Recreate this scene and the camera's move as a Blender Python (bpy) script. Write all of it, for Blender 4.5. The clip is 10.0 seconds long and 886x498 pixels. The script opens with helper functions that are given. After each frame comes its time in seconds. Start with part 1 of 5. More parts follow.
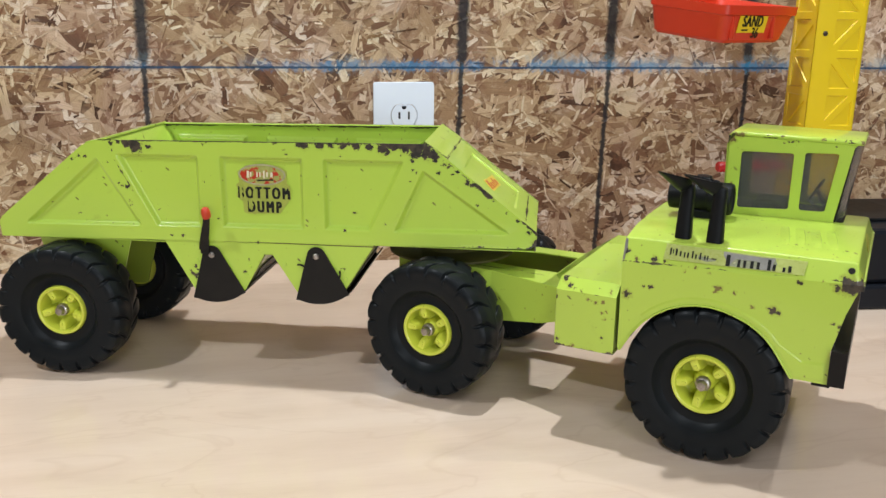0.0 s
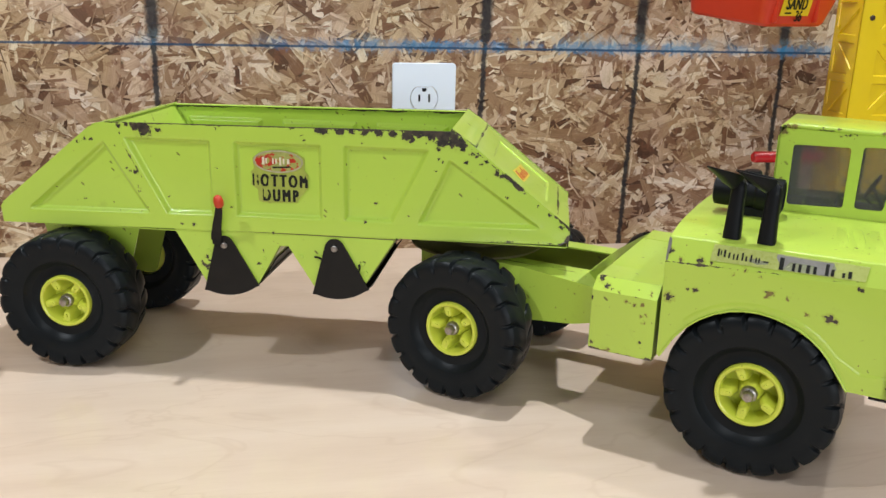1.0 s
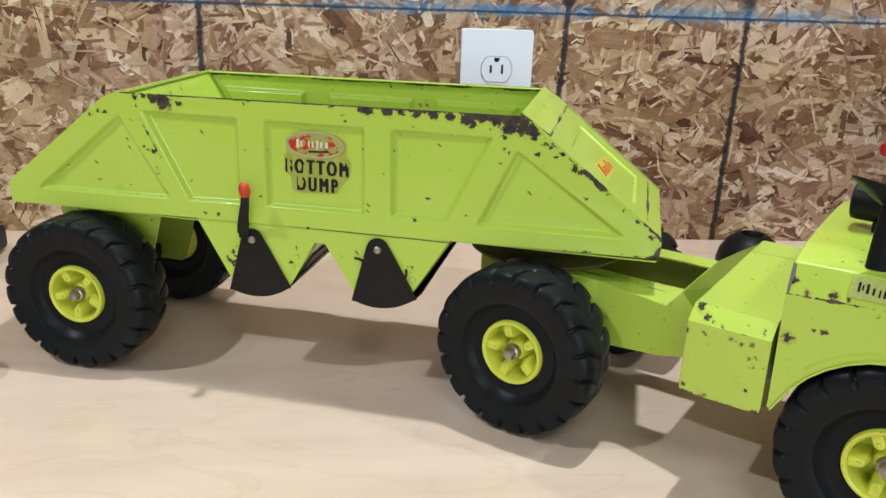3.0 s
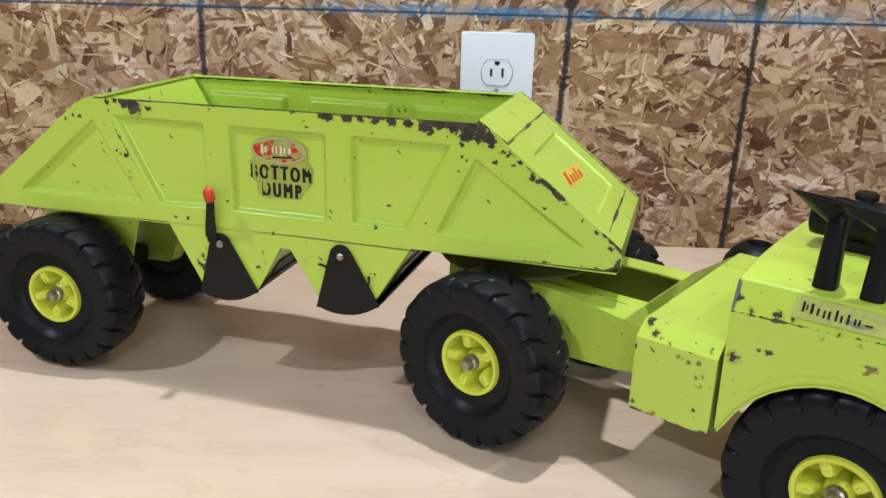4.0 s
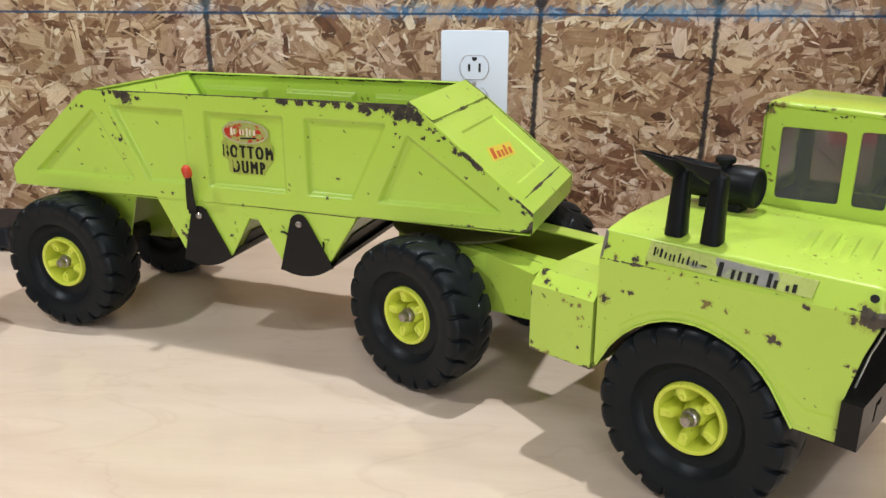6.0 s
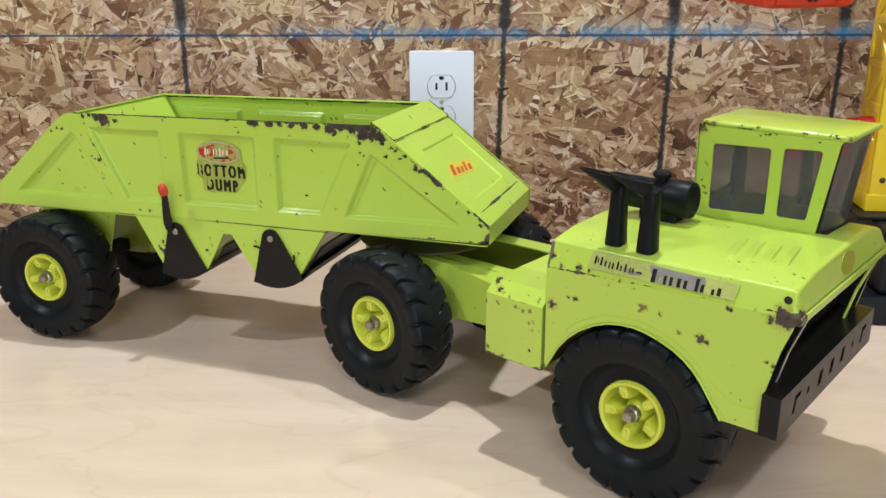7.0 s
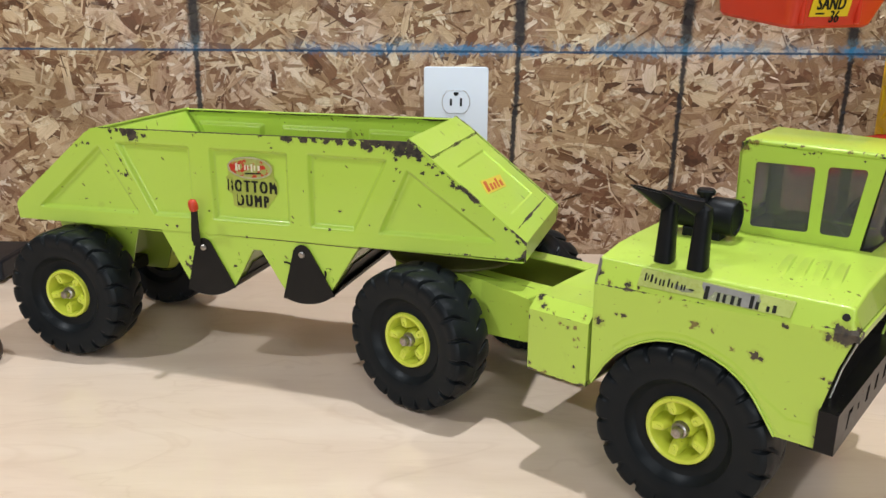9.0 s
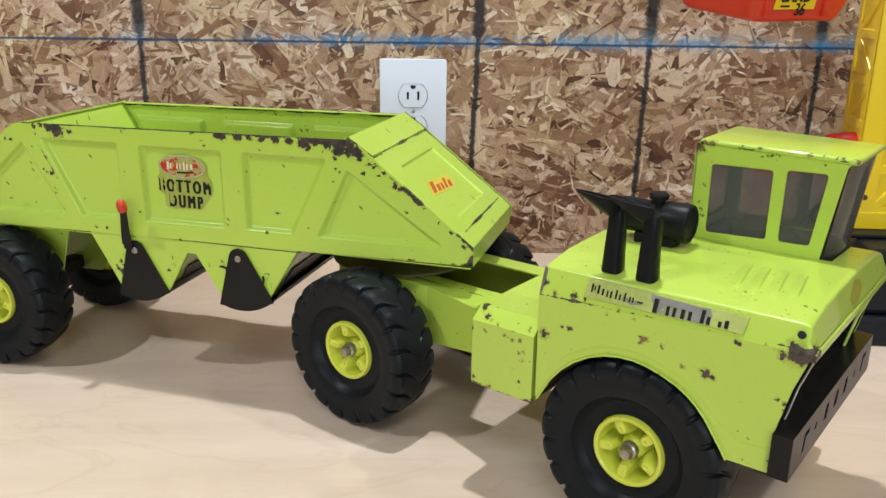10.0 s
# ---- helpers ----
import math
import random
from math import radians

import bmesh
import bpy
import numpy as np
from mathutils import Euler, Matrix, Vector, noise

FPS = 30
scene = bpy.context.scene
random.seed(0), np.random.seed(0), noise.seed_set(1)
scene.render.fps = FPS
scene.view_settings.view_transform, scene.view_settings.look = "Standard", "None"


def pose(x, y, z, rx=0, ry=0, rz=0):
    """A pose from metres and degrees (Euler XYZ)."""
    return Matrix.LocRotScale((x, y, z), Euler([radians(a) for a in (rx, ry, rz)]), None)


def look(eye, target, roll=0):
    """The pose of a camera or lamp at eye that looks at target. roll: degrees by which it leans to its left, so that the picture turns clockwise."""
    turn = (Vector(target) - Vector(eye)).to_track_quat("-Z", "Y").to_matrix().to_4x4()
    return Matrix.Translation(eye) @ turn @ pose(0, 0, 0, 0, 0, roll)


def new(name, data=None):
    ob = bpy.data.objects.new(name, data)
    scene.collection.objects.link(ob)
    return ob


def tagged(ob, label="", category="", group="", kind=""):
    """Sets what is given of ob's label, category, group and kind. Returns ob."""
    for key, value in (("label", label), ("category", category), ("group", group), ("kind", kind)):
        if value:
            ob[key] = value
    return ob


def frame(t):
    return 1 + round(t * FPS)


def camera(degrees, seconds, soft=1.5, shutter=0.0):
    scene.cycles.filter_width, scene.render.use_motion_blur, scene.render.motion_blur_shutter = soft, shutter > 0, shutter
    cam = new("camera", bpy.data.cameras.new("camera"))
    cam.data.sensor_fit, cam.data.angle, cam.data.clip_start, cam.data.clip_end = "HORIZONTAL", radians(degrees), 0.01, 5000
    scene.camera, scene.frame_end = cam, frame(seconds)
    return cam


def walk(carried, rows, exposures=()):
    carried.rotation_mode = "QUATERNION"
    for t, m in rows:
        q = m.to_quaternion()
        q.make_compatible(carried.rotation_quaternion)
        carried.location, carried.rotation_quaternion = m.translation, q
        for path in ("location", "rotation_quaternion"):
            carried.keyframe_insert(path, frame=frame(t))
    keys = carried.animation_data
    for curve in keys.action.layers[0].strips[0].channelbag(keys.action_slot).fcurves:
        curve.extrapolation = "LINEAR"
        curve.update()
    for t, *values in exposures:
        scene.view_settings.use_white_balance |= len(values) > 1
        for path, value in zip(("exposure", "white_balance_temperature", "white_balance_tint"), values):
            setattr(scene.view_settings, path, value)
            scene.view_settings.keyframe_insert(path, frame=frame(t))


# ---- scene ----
from mathutils.geometry import delaunay_2d_cdt

cam = camera(55.1, 10.0)
# seconds, eye x y z, yaw, pitch, lean
PATH = [
    (0.0, -0.0028, 0.0337, 0.3356, -9.787, -15.256, 0.646),
    (0.5, -0.0101, 0.0561, 0.335, -9.612, -15.911, 0.968),
    (1.0, -0.0115, 0.0822, 0.3357, -9.33, -16.658, 1.369),
    (1.5, -0.0137, 0.1143, 0.3351, -8.936, -17.468, 1.69),
    (2.0, -0.0085, 0.1509, 0.3292, -8.1, -18.313, 2.004),
    (2.5, -0.0042, 0.1838, 0.3269, -6.471, -18.92, 2.178),
    (2.7, 0.0003, 0.1935, 0.328, -5.557, -19.07, 2.14),
    (3.8, 0.0752, 0.2088, 0.3342, -0.62, -19.3, 1.71),
    (4.0, 0.0857, 0.2095, 0.3357, 0.027, -19.346, 1.587),
    (4.5, 0.1141, 0.2074, 0.3401, 1.957, -19.423, 1.125),
    (5.0, 0.1372, 0.1939, 0.3407, 3.428, -19.561, 0.624),
    (5.5, 0.1586, 0.166, 0.3345, 4.31, -19.575, 0.208),
    (5.7, 0.1695, 0.1475, 0.3324, 4.373, -19.32, 0.14),
    (6.8, 0.2003, 0.0885, 0.3438, 3.469, -18.18, -0.29),
    (7.0, 0.2028, 0.0856, 0.346, 3.145, -18.047, -0.288),
    (7.5, 0.2025, 0.0883, 0.3447, 2.298, -17.641, -0.23),
    (8.0, 0.1883, 0.0789, 0.3494, 1.701, -17.243, 0.026),
    (8.5, 0.1675, 0.082, 0.3481, 1.66, -17.144, 0.128),
    (9.0, 0.1531, 0.0832, 0.3489, 1.438, -17.165, 0.276),
    (9.5, 0.1665, 0.0966, 0.3511, 0.767, -17.448, 0.475),
    (10.0, 0.1814, 0.125, 0.3485, 0.023, -17.822, 0.743),
]


def eye_row(x, y, z, yaw, pitch, lean):
    a, p = radians(yaw), radians(pitch)
    ahead = Vector((-math.sin(a) * math.cos(p), math.cos(a) * math.cos(p), math.sin(p)))
    return look((x, y, z), Vector((x, y, z)) + ahead * 2, lean)


walk(cam, [(t, eye_row(*row)) for t, *row in PATH])

# ---- light: shop lamps on the ceiling over the bench, an added fill lamp behind ----
world = bpy.data.worlds.new("room_air")
scene.world = world
world.use_nodes = True
world.node_tree.nodes["Background"].inputs[0].default_value = (0.8, 0.85, 1.0, 1)
world.node_tree.nodes["Background"].inputs[1].default_value = 0.02


def tube(name, x, y, z, sx, sy, watts, colour=(0.87, 0.935, 1.0), target=None):
    lamp = bpy.data.lights.new(name, "AREA")
    lamp.shape, lamp.size, lamp.size_y, lamp.energy, lamp.color = "RECTANGLE", sx, sy, watts, colour
    ob = new(name, lamp)
    ob.matrix_world = look((x, y, z), target or (x, y, -1), 0) if target else pose(x, y, z)
    return ob


tube("ceiling_lamp", 0.26, 0.90, 1.55, 0.05, 0.04, 16.1)
tube("ceiling_lamp", -1.08, 0.27, 1.55, 0.05, 0.04, 16.1)
tube("ceiling_lamp", 1.25, 0.55, 1.55, 0.06, 0.05, 8.0)
tube("ceiling_tube_light", 0.25, -0.60, 1.56, 0.8, 0.08, 11.0)
# added fill lamp with no known source, brightens faces towards the camera
tube("front_fill_light", 0.2, -2.96, 0.60, 3.0, 1.1, 50.5, target=(0.2, 0.8, 0.30))
scene.view_settings.exposure = 0.0


# ---- material helpers ----
class Mat:
    """A node material under construction."""

    def __init__(self, name, rough=0.5, metal=0.0, coat=0.0, spec=0.5):
        self.m = bpy.data.materials.new(name)
        self.m.use_nodes = True
        self.t = self.m.node_tree
        self.b = self.t.nodes["Principled BSDF"]
        self.b.inputs["Roughness"].default_value = rough
        self.b.inputs["Metallic"].default_value = metal
        self.b.inputs["Coat Weight"].default_value = coat
        self.b.inputs["Coat Roughness"].default_value = 0.15
        self.b.inputs["Specular IOR Level"].default_value = spec
        self.co = self.t.nodes.new("ShaderNodeTexCoord")
        self.obj = self.co.outputs["Object"]

    def put(self, socket, value):
        if isinstance(value, bpy.types.NodeSocket):
            self.t.links.new(value, socket)
        elif value is not None:
            socket.default_value = value

    def noise(self, scale, detail=4.0, rough=0.55, vec=None, dist=0.0):
        n = self.t.nodes.new("ShaderNodeTexNoise")
        self.put(n.inputs["Vector"], vec or self.obj)
        n.inputs["Scale"].default_value = scale
        n.inputs["Detail"].default_value = detail
        n.inputs["Roughness"].default_value = rough
        n.inputs["Distortion"].default_value = dist
        return n.outputs["Fac"]

    def scaled(self, s, vec=None):
        n = self.t.nodes.new("ShaderNodeMapping")
        self.put(n.inputs["Vector"], vec or self.obj)
        n.inputs["Scale"].default_value = s
        return n.outputs[0]

    def calc(self, op, a, b=None, c=None, clamp=False):
        n = self.t.nodes.new("ShaderNodeMath")
        n.operation, n.use_clamp = op, clamp
        for s, v in zip(n.inputs, (a, b, c)):
            self.put(s, v)
        return n.outputs[0]

    def step(self, v, lo, hi):
        n = self.t.nodes.new("ShaderNodeMapRange")
        n.interpolation_type = "SMOOTHSTEP"
        self.put(n.inputs[0], v)
        self.put(n.inputs[1], lo)
        self.put(n.inputs[2], hi)
        return n.outputs[0]

    def ramp(self, fac, stops, mode="LINEAR"):
        n = self.t.nodes.new("ShaderNodeValToRGB")
        e = n.color_ramp.elements
        n.color_ramp.interpolation = mode
        while len(e) < len(stops):
            e.new(0.5)
        for el, (p, c) in zip(e, stops):
            el.position = p
            el.color = (*c, 1) if isinstance(c, tuple) else (c, c, c, 1)
        self.put(n.inputs[0], fac)
        return n.outputs[0]

    def mix(self, fac, a, b, blend="MIX"):
        n = self.t.nodes.new("ShaderNodeMix")
        n.data_type, n.blend_type = "RGBA", blend
        self.put(n.inputs[0], fac)
        for s, v in ((n.inputs[6], a), (n.inputs[7], b)):
            self.put(s, (*v, 1) if isinstance(v, tuple) else v)
        return n.outputs[2]

    def xyz(self, vec=None):
        n = self.t.nodes.new("ShaderNodeSeparateXYZ")
        self.put(n.inputs[0], vec or self.obj)
        return n.outputs

    def bump(self, height, strength, distance):
        n = self.t.nodes.new("ShaderNodeBump")
        n.inputs["Strength"].default_value = strength
        n.inputs["Distance"].default_value = distance
        self.put(n.inputs["Height"], height)
        self.t.links.new(n.outputs[0], self.b.inputs["Normal"])

    def done(self, colour, rough=None):
        self.put(self.b.inputs["Base Color"], (*colour, 1) if isinstance(colour, tuple) else colour)
        if rough is not None:
            self.put(self.b.inputs["Roughness"], rough)
        return self.m


def paint(name, base, edges=(), chips=0.5, axes=(0, 2), rough=0.3, spots=(), limit=None):
    """Enamel on pressed steel. edges: worn lines ((a0, b0), (a1, b1), width, ((s, wear), ...)) in the two named axes;
    spots: single chips (a, b, millimetres); limit: depth in y past which nothing is worn."""
    k = Mat(name, rough, coat=0.55, spec=0.4)
    k.b.inputs["Coat Roughness"].default_value = 0.05
    n_small, n_big, n_fine = k.noise(140, 5, 0.6), k.noise(28, 4, 0.6), k.noise(700, 4, 0.65)
    n_patch = k.noise(16, 3, 0.6)

    def cells(scale, few, size, grow):
        """Scattered specks: some cells of a broken pattern hold a ragged dot."""
        v = k.t.nodes.new("ShaderNodeTexVoronoi")
        v.inputs["Scale"].default_value = scale
        k.put(v.inputs["Vector"], k.obj)
        c = k.t.nodes.new("ShaderNodeSeparateColor")
        k.put(c.inputs[0], v.outputs["Color"])
        has = k.step(k.calc("MULTIPLY_ADD", n_patch, grow, c.outputs[0]), few, few + 0.02)
        size = k.calc("MULTIPLY_ADD", k.calc("POWER", c.outputs[1], 3.0), size, size * 0.22)
        near = k.calc("ADD", v.outputs["Distance"], k.calc("MULTIPLY_ADD", n_fine, 0.9, -0.42))
        return k.calc("MULTIPLY", has, k.step(near, size, k.calc("MULTIPLY", size, 0.7)))

    worn = cells(150, 1.42 - 0.14 * chips, 0.20, 0.8)
    wobble = k.t.nodes.new("ShaderNodeTexNoise")
    wobble.inputs["Scale"].default_value, wobble.inputs["Detail"].default_value = 330, 3
    k.put(wobble.inputs["Vector"], k.obj)
    warp = k.t.nodes.new("ShaderNodeVectorMath")
    warp.operation = "MULTIPLY_ADD"
    k.put(warp.inputs[0], wobble.outputs["Color"])
    warp.inputs[1].default_value = (0.0085, 0.0085, 0.0045)
    k.put(warp.inputs[2], k.obj)
    flat = k.scaled(tuple(1.0 if i in axes else 0.0 for i in range(3)), warp.outputs[0])
    level = None
    for a, b, r in spots:
        n = k.t.nodes.new("ShaderNodeVectorMath")
        n.operation = "DISTANCE"
        k.put(n.inputs[0], flat)
        n.inputs[1].default_value = tuple(a + 0.00425 if i == axes[0] else b + 0.00225 if i == axes[1] else 0.0 for i in range(3))
        one = k.calc("MULTIPLY_ADD", n.outputs["Value"], -1050.0 / r, 1.0)
        level = one if level is None else k.calc("MAXIMUM", level, one)
    halo = None
    if level is not None:
        ragged = k.calc("ADD", k.calc("MULTIPLY_ADD", k.noise(220, 4, 0.6), 1.5, -0.75), k.calc("MULTIPLY_ADD", n_fine, 1.0, -0.5))
        bite = k.calc("ADD", level, ragged)
        worn = k.calc("MAXIMUM", worn, k.step(bite, 0.10, 0.22))
        halo = k.step(bite, -0.75, 0.15)

    s = k.xyz()
    for (a0, b0), (a1, b1), width, wear in edges:
        da, db = a1 - a0, b1 - b0
        size = math.hypot(da, db)
        pa, pb = k.calc("SUBTRACT", s[axes[0]], a0), k.calc("SUBTRACT", s[axes[1]], b0)
        along = k.calc("ADD", k.calc("MULTIPLY", pa, da / size**2), k.calc("MULTIPLY", pb, db / size**2))
        off = k.calc("ABSOLUTE", k.calc("SUBTRACT", k.calc("MULTIPLY", pa, db / size), k.calc("MULTIPLY", pb, da / size)))
        inside = k.calc("MULTIPLY", k.step(along, -0.03, 0.0), k.step(along, 1.03, 1.0))
        amount = k.ramp(along, [(p, w) for p, w in wear])
        ragged = k.calc("ADD", k.calc("MULTIPLY_ADD", n_big, 1.9, -0.95), k.calc("ADD", k.calc("MULTIPLY_ADD", n_small, 0.9, -0.45), k.calc("MULTIPLY_ADD", n_fine, 0.7, -0.35)))
        level = k.calc("SUBTRACT", k.calc("ADD", ragged, amount), k.calc("MULTIPLY", off, 0.5 / width))
        worn = k.calc("MAXIMUM", worn, k.calc("MULTIPLY", inside, k.step(level, 1.0, 1.04)))
    if limit is not None:
        outer = k.step(k.xyz()[1], limit, limit - 0.0008)
        worn = k.calc("MULTIPLY", worn, outer)
        halo = k.calc("MULTIPLY", halo, outer) if halo is not None else None
    tone = k.mix(k.noise(6, 3), tuple(c * 0.94 for c in base), tuple(min(1, c * 1.05) for c in base))
    dirt = k.step(k.noise(48, 6, 0.7), 0.60, 0.78)
    tone = k.mix(k.calc("MULTIPLY", dirt, 0.25), tone, (0.24, 0.26, 0.05))
    if halo is not None:
        tone = k.mix(k.calc("MULTIPLY", halo, 0.38 if limit is not None else 0.18), tone, (0.24, 0.20, 0.03))
    grime = cells(290, 1.25 - 0.14 * chips, 0.24, 0.9)
    tone = k.mix(k.calc("MULTIPLY", grime, 0.75), tone, (0.17, 0.13, 0.03))
    turned = k.t.nodes.new("ShaderNodeMapping")
    k.put(turned.inputs["Vector"], k.obj)
    turned.inputs["Rotation"].default_value = (0.5, 0.75, 0.4)
    v = k.t.nodes.new("ShaderNodeTexVoronoi")
    v.inputs["Scale"].default_value = 1.0
    k.put(v.inputs["Vector"], k.scaled((260, 260, 62), turned.outputs[0]))
    c = k.t.nodes.new("ShaderNodeSeparateColor")
    k.put(c.inputs[0], v.outputs["Color"])
    nick = k.calc("MULTIPLY", k.step(c.outputs[0], 0.968, 0.972), k.step(k.calc("MULTIPLY_ADD", n_fine, 0.25, v.outputs["Distance"]), 0.42, 0.30))
    tone = k.mix(k.calc("MULTIPLY", nick, 0.8), tone, (0.10, 0.085, 0.02))
    bare = k.mix(k.step(n_small, 0.35, 0.65), (0.016, 0.014, 0.011), (0.070, 0.050, 0.032))
    if limit is not None:
        bare = k.mix(k.step(k.noise(55, 3, 0.6), 0.42, 0.54), k.mix(n_fine, (0.10, 0.065, 0.020), (0.30, 0.24, 0.05)), bare)
    relief = k.calc("ADD", k.calc("MULTIPLY", k.noise(90, 4), 0.42), k.calc("MULTIPLY", k.noise(17, 2), 1.3))
    k.bump(k.calc("SUBTRACT", relief, worn), 0.48, 0.0005)
    return k.done(k.mix(worn, tone, bare), k.calc("ADD", k.calc("MULTIPLY", worn, 0.35), k.calc("ADD", rough - 0.05, k.calc("MULTIPLY", n_big, 0.12))))


def plain(name, a, b, rough, scale=40, metal=0.0, coat=0.0, relief=0.0, spec=0.5):
    k = Mat(name, rough, metal, coat, spec)
    n = k.noise(scale, 5, 0.6)
    if relief:
        k.bump(k.noise(scale * 6, 4), 0.4, relief)
    return k.done(k.mix(n, a, b), k.calc("ADD", rough - 0.06, k.calc("MULTIPLY", k.noise(scale * 2.3, 3), 0.12)))


LIME, YELLOWLIME, RIMLIME = (0.464, 0.645, 0.078), (0.468, 0.628, 0.080), (0.63, 0.68, 0.068)


def osb_material(strands):
    """Pressed wood strands, with the felt-pen stud lines and the blue snap line drawn across them."""
    k = Mat("osb_strands" if strands else "osb_board", 0.55, spec=0.25)
    if strands:
        geo = k.t.nodes.new("ShaderNodeNewGeometry")
        pick = geo.outputs["Random Per Island"]
        uv = k.co.outputs["UV"]
        grain = k.noise(1.0, 5, 0.65, k.scaled((22, 800, 1), uv))
        blotch = k.noise(48, 4, 0.7)
        tone = k.ramp(pick, [(0.0, (0.09, 0.043, 0.022)), (0.10, (0.26, 0.138, 0.074)), (0.32, (0.42, 0.270, 0.152)),
                             (0.56, (0.585, 0.414, 0.258)), (0.78, (0.765, 0.588, 0.398)), (1.0, (0.92, 0.80, 0.61))])
        tone = k.mix(k.calc("MULTIPLY", k.step(blotch, 0.52, 0.68), 0.65), tone, (0.24, 0.105, 0.055))
        tone = k.mix(k.calc("MULTIPLY", k.step(blotch, 0.44, 0.30), 0.35), tone, (0.72, 0.58, 0.44))
        tone = k.mix(k.step(grain, 0.35, 0.75), k.mix(1.0, tone, (0.72, 0.68, 0.64), "MULTIPLY"), tone)
        crack = k.noise(1.0, 3, 0.6, k.scaled((55, 900, 1), uv))
        tone = k.mix(k.calc("MULTIPLY", k.step(crack, 0.64, 0.72), 0.4), tone, (0.10, 0.05, 0.025))
        tone = k.mix(k.calc("MULTIPLY", k.step(k.noise(7, 4, 0.6), 0.50, 0.68), 0.18), tone, (0.24, 0.13, 0.07))
        tone = k.mix(k.step(k.noise(11, 3, 0.6), 0.42, 0.62), k.mix(1.0, tone, (0.98, 0.97, 0.92), "MULTIPLY"), k.mix(1.0, tone, (0.98, 0.955, 1.03), "MULTIPLY"))
    else:
        v = k.t.nodes.new("ShaderNodeTexVoronoi")
        k.put(v.inputs["Vector"], k.scaled((26, 1, 70)))
        v.inputs["Scale"].default_value = 1.0
        tone = k.ramp(v.outputs["Distance"], [(0.0, (0.40, 0.26, 0.16)), (0.5, (0.28, 0.17, 0.10)), (1.0, (0.12, 0.065, 0.035))])
    s = k.xyz()
    fuzz = k.calc("SUBTRACT", k.noise(160, 4, 0.7, k.scaled((1, 0, 1))), 0.5)
    wander = k.calc("SUBTRACT", k.noise(7, 2, 0.5, k.scaled((0.2, 0, 1))), 0.5)
    # thin below the snap line, broad and sprayed above it
    high = k.step(s[2], 0.275, 0.285)
    width = k.calc("MULTIPLY_ADD", high, 0.0062, 0.0050)
    ink = None
    for x0, lean in ((-0.1955, 0.02), (0.2205, 0.03), (0.4325, 0.025), (0.6415, 0.0), (1.02, 0.0), (-0.62, 0.0)):
        line = k.calc("SUBTRACT", s[0], k.calc("MULTIPLY_ADD", k.calc("SUBTRACT", s[2], 0.27), lean, x0))
        line = k.calc("ABSOLUTE", k.calc("ADD", line, k.calc("MULTIPLY", wander, 0.006)))
        m = k.step(k.calc("MULTIPLY_ADD", fuzz, 0.010, line), width, k.calc("MULTIPLY", width, 0.35))
        ink = m if ink is None else k.calc("MAXIMUM", ink, m)
    tone = k.mix(k.calc("MULTIPLY", ink, 0.94), tone, (0.020, 0.019, 0.022))
    up = k.calc("SUBTRACT", s[2], 0.2695)
    # the snap line: a thin dark line, with chalk blown upward from it where it was struck hardest
    core = k.step(k.calc("ABSOLUTE", k.calc("MULTIPLY_ADD", fuzz, 0.003, up)), 0.0021, 0.0008)
    struck = k.calc("ADD", k.calc("MULTIPLY", k.step(s[0], -0.14, 0.02), 0.65), k.calc("MULTIPLY_ADD", k.noise(13, 3, 0.6, k.scaled((1, 0, 0.2))), 1.5, -0.72), clamp=True)
    haze = k.calc("MULTIPLY", k.step(k.calc("ABSOLUTE", k.calc("MULTIPLY_ADD", fuzz, 0.030, k.calc("SUBTRACT", up, 0.0026))), 0.0095, 0.0015), k.calc("MULTIPLY", struck, k.step(k.noise(34, 3, 0.6, k.scaled((1, 0, 0.4))), 0.36, 0.56)))
    dust = k.calc("MULTIPLY", k.step(k.calc("ABSOLUTE", k.calc("MULTIPLY_ADD", fuzz, 0.045, k.calc("SUBTRACT", up, 0.006))), 0.018, 0.003),
                  k.calc("MULTIPLY", struck, k.step(k.noise(9, 4, 0.65, k.scaled((1, 0, 0.6))), 0.40, 0.60)))
    tone = k.mix(k.calc("MULTIPLY", dust, 0.5), tone, (0.40, 0.60, 0.68))
    tone = k.mix(k.calc("MULTIPLY", haze, 0.85), tone, (0.022, 0.235, 0.48))
    tone = k.mix(k.calc("MULTIPLY", core, 0.88), tone, (0.008, 0.055, 0.125))
    k.bump(k.noise(220, 4), 0.5, 0.0006)
    return k.done(tone)


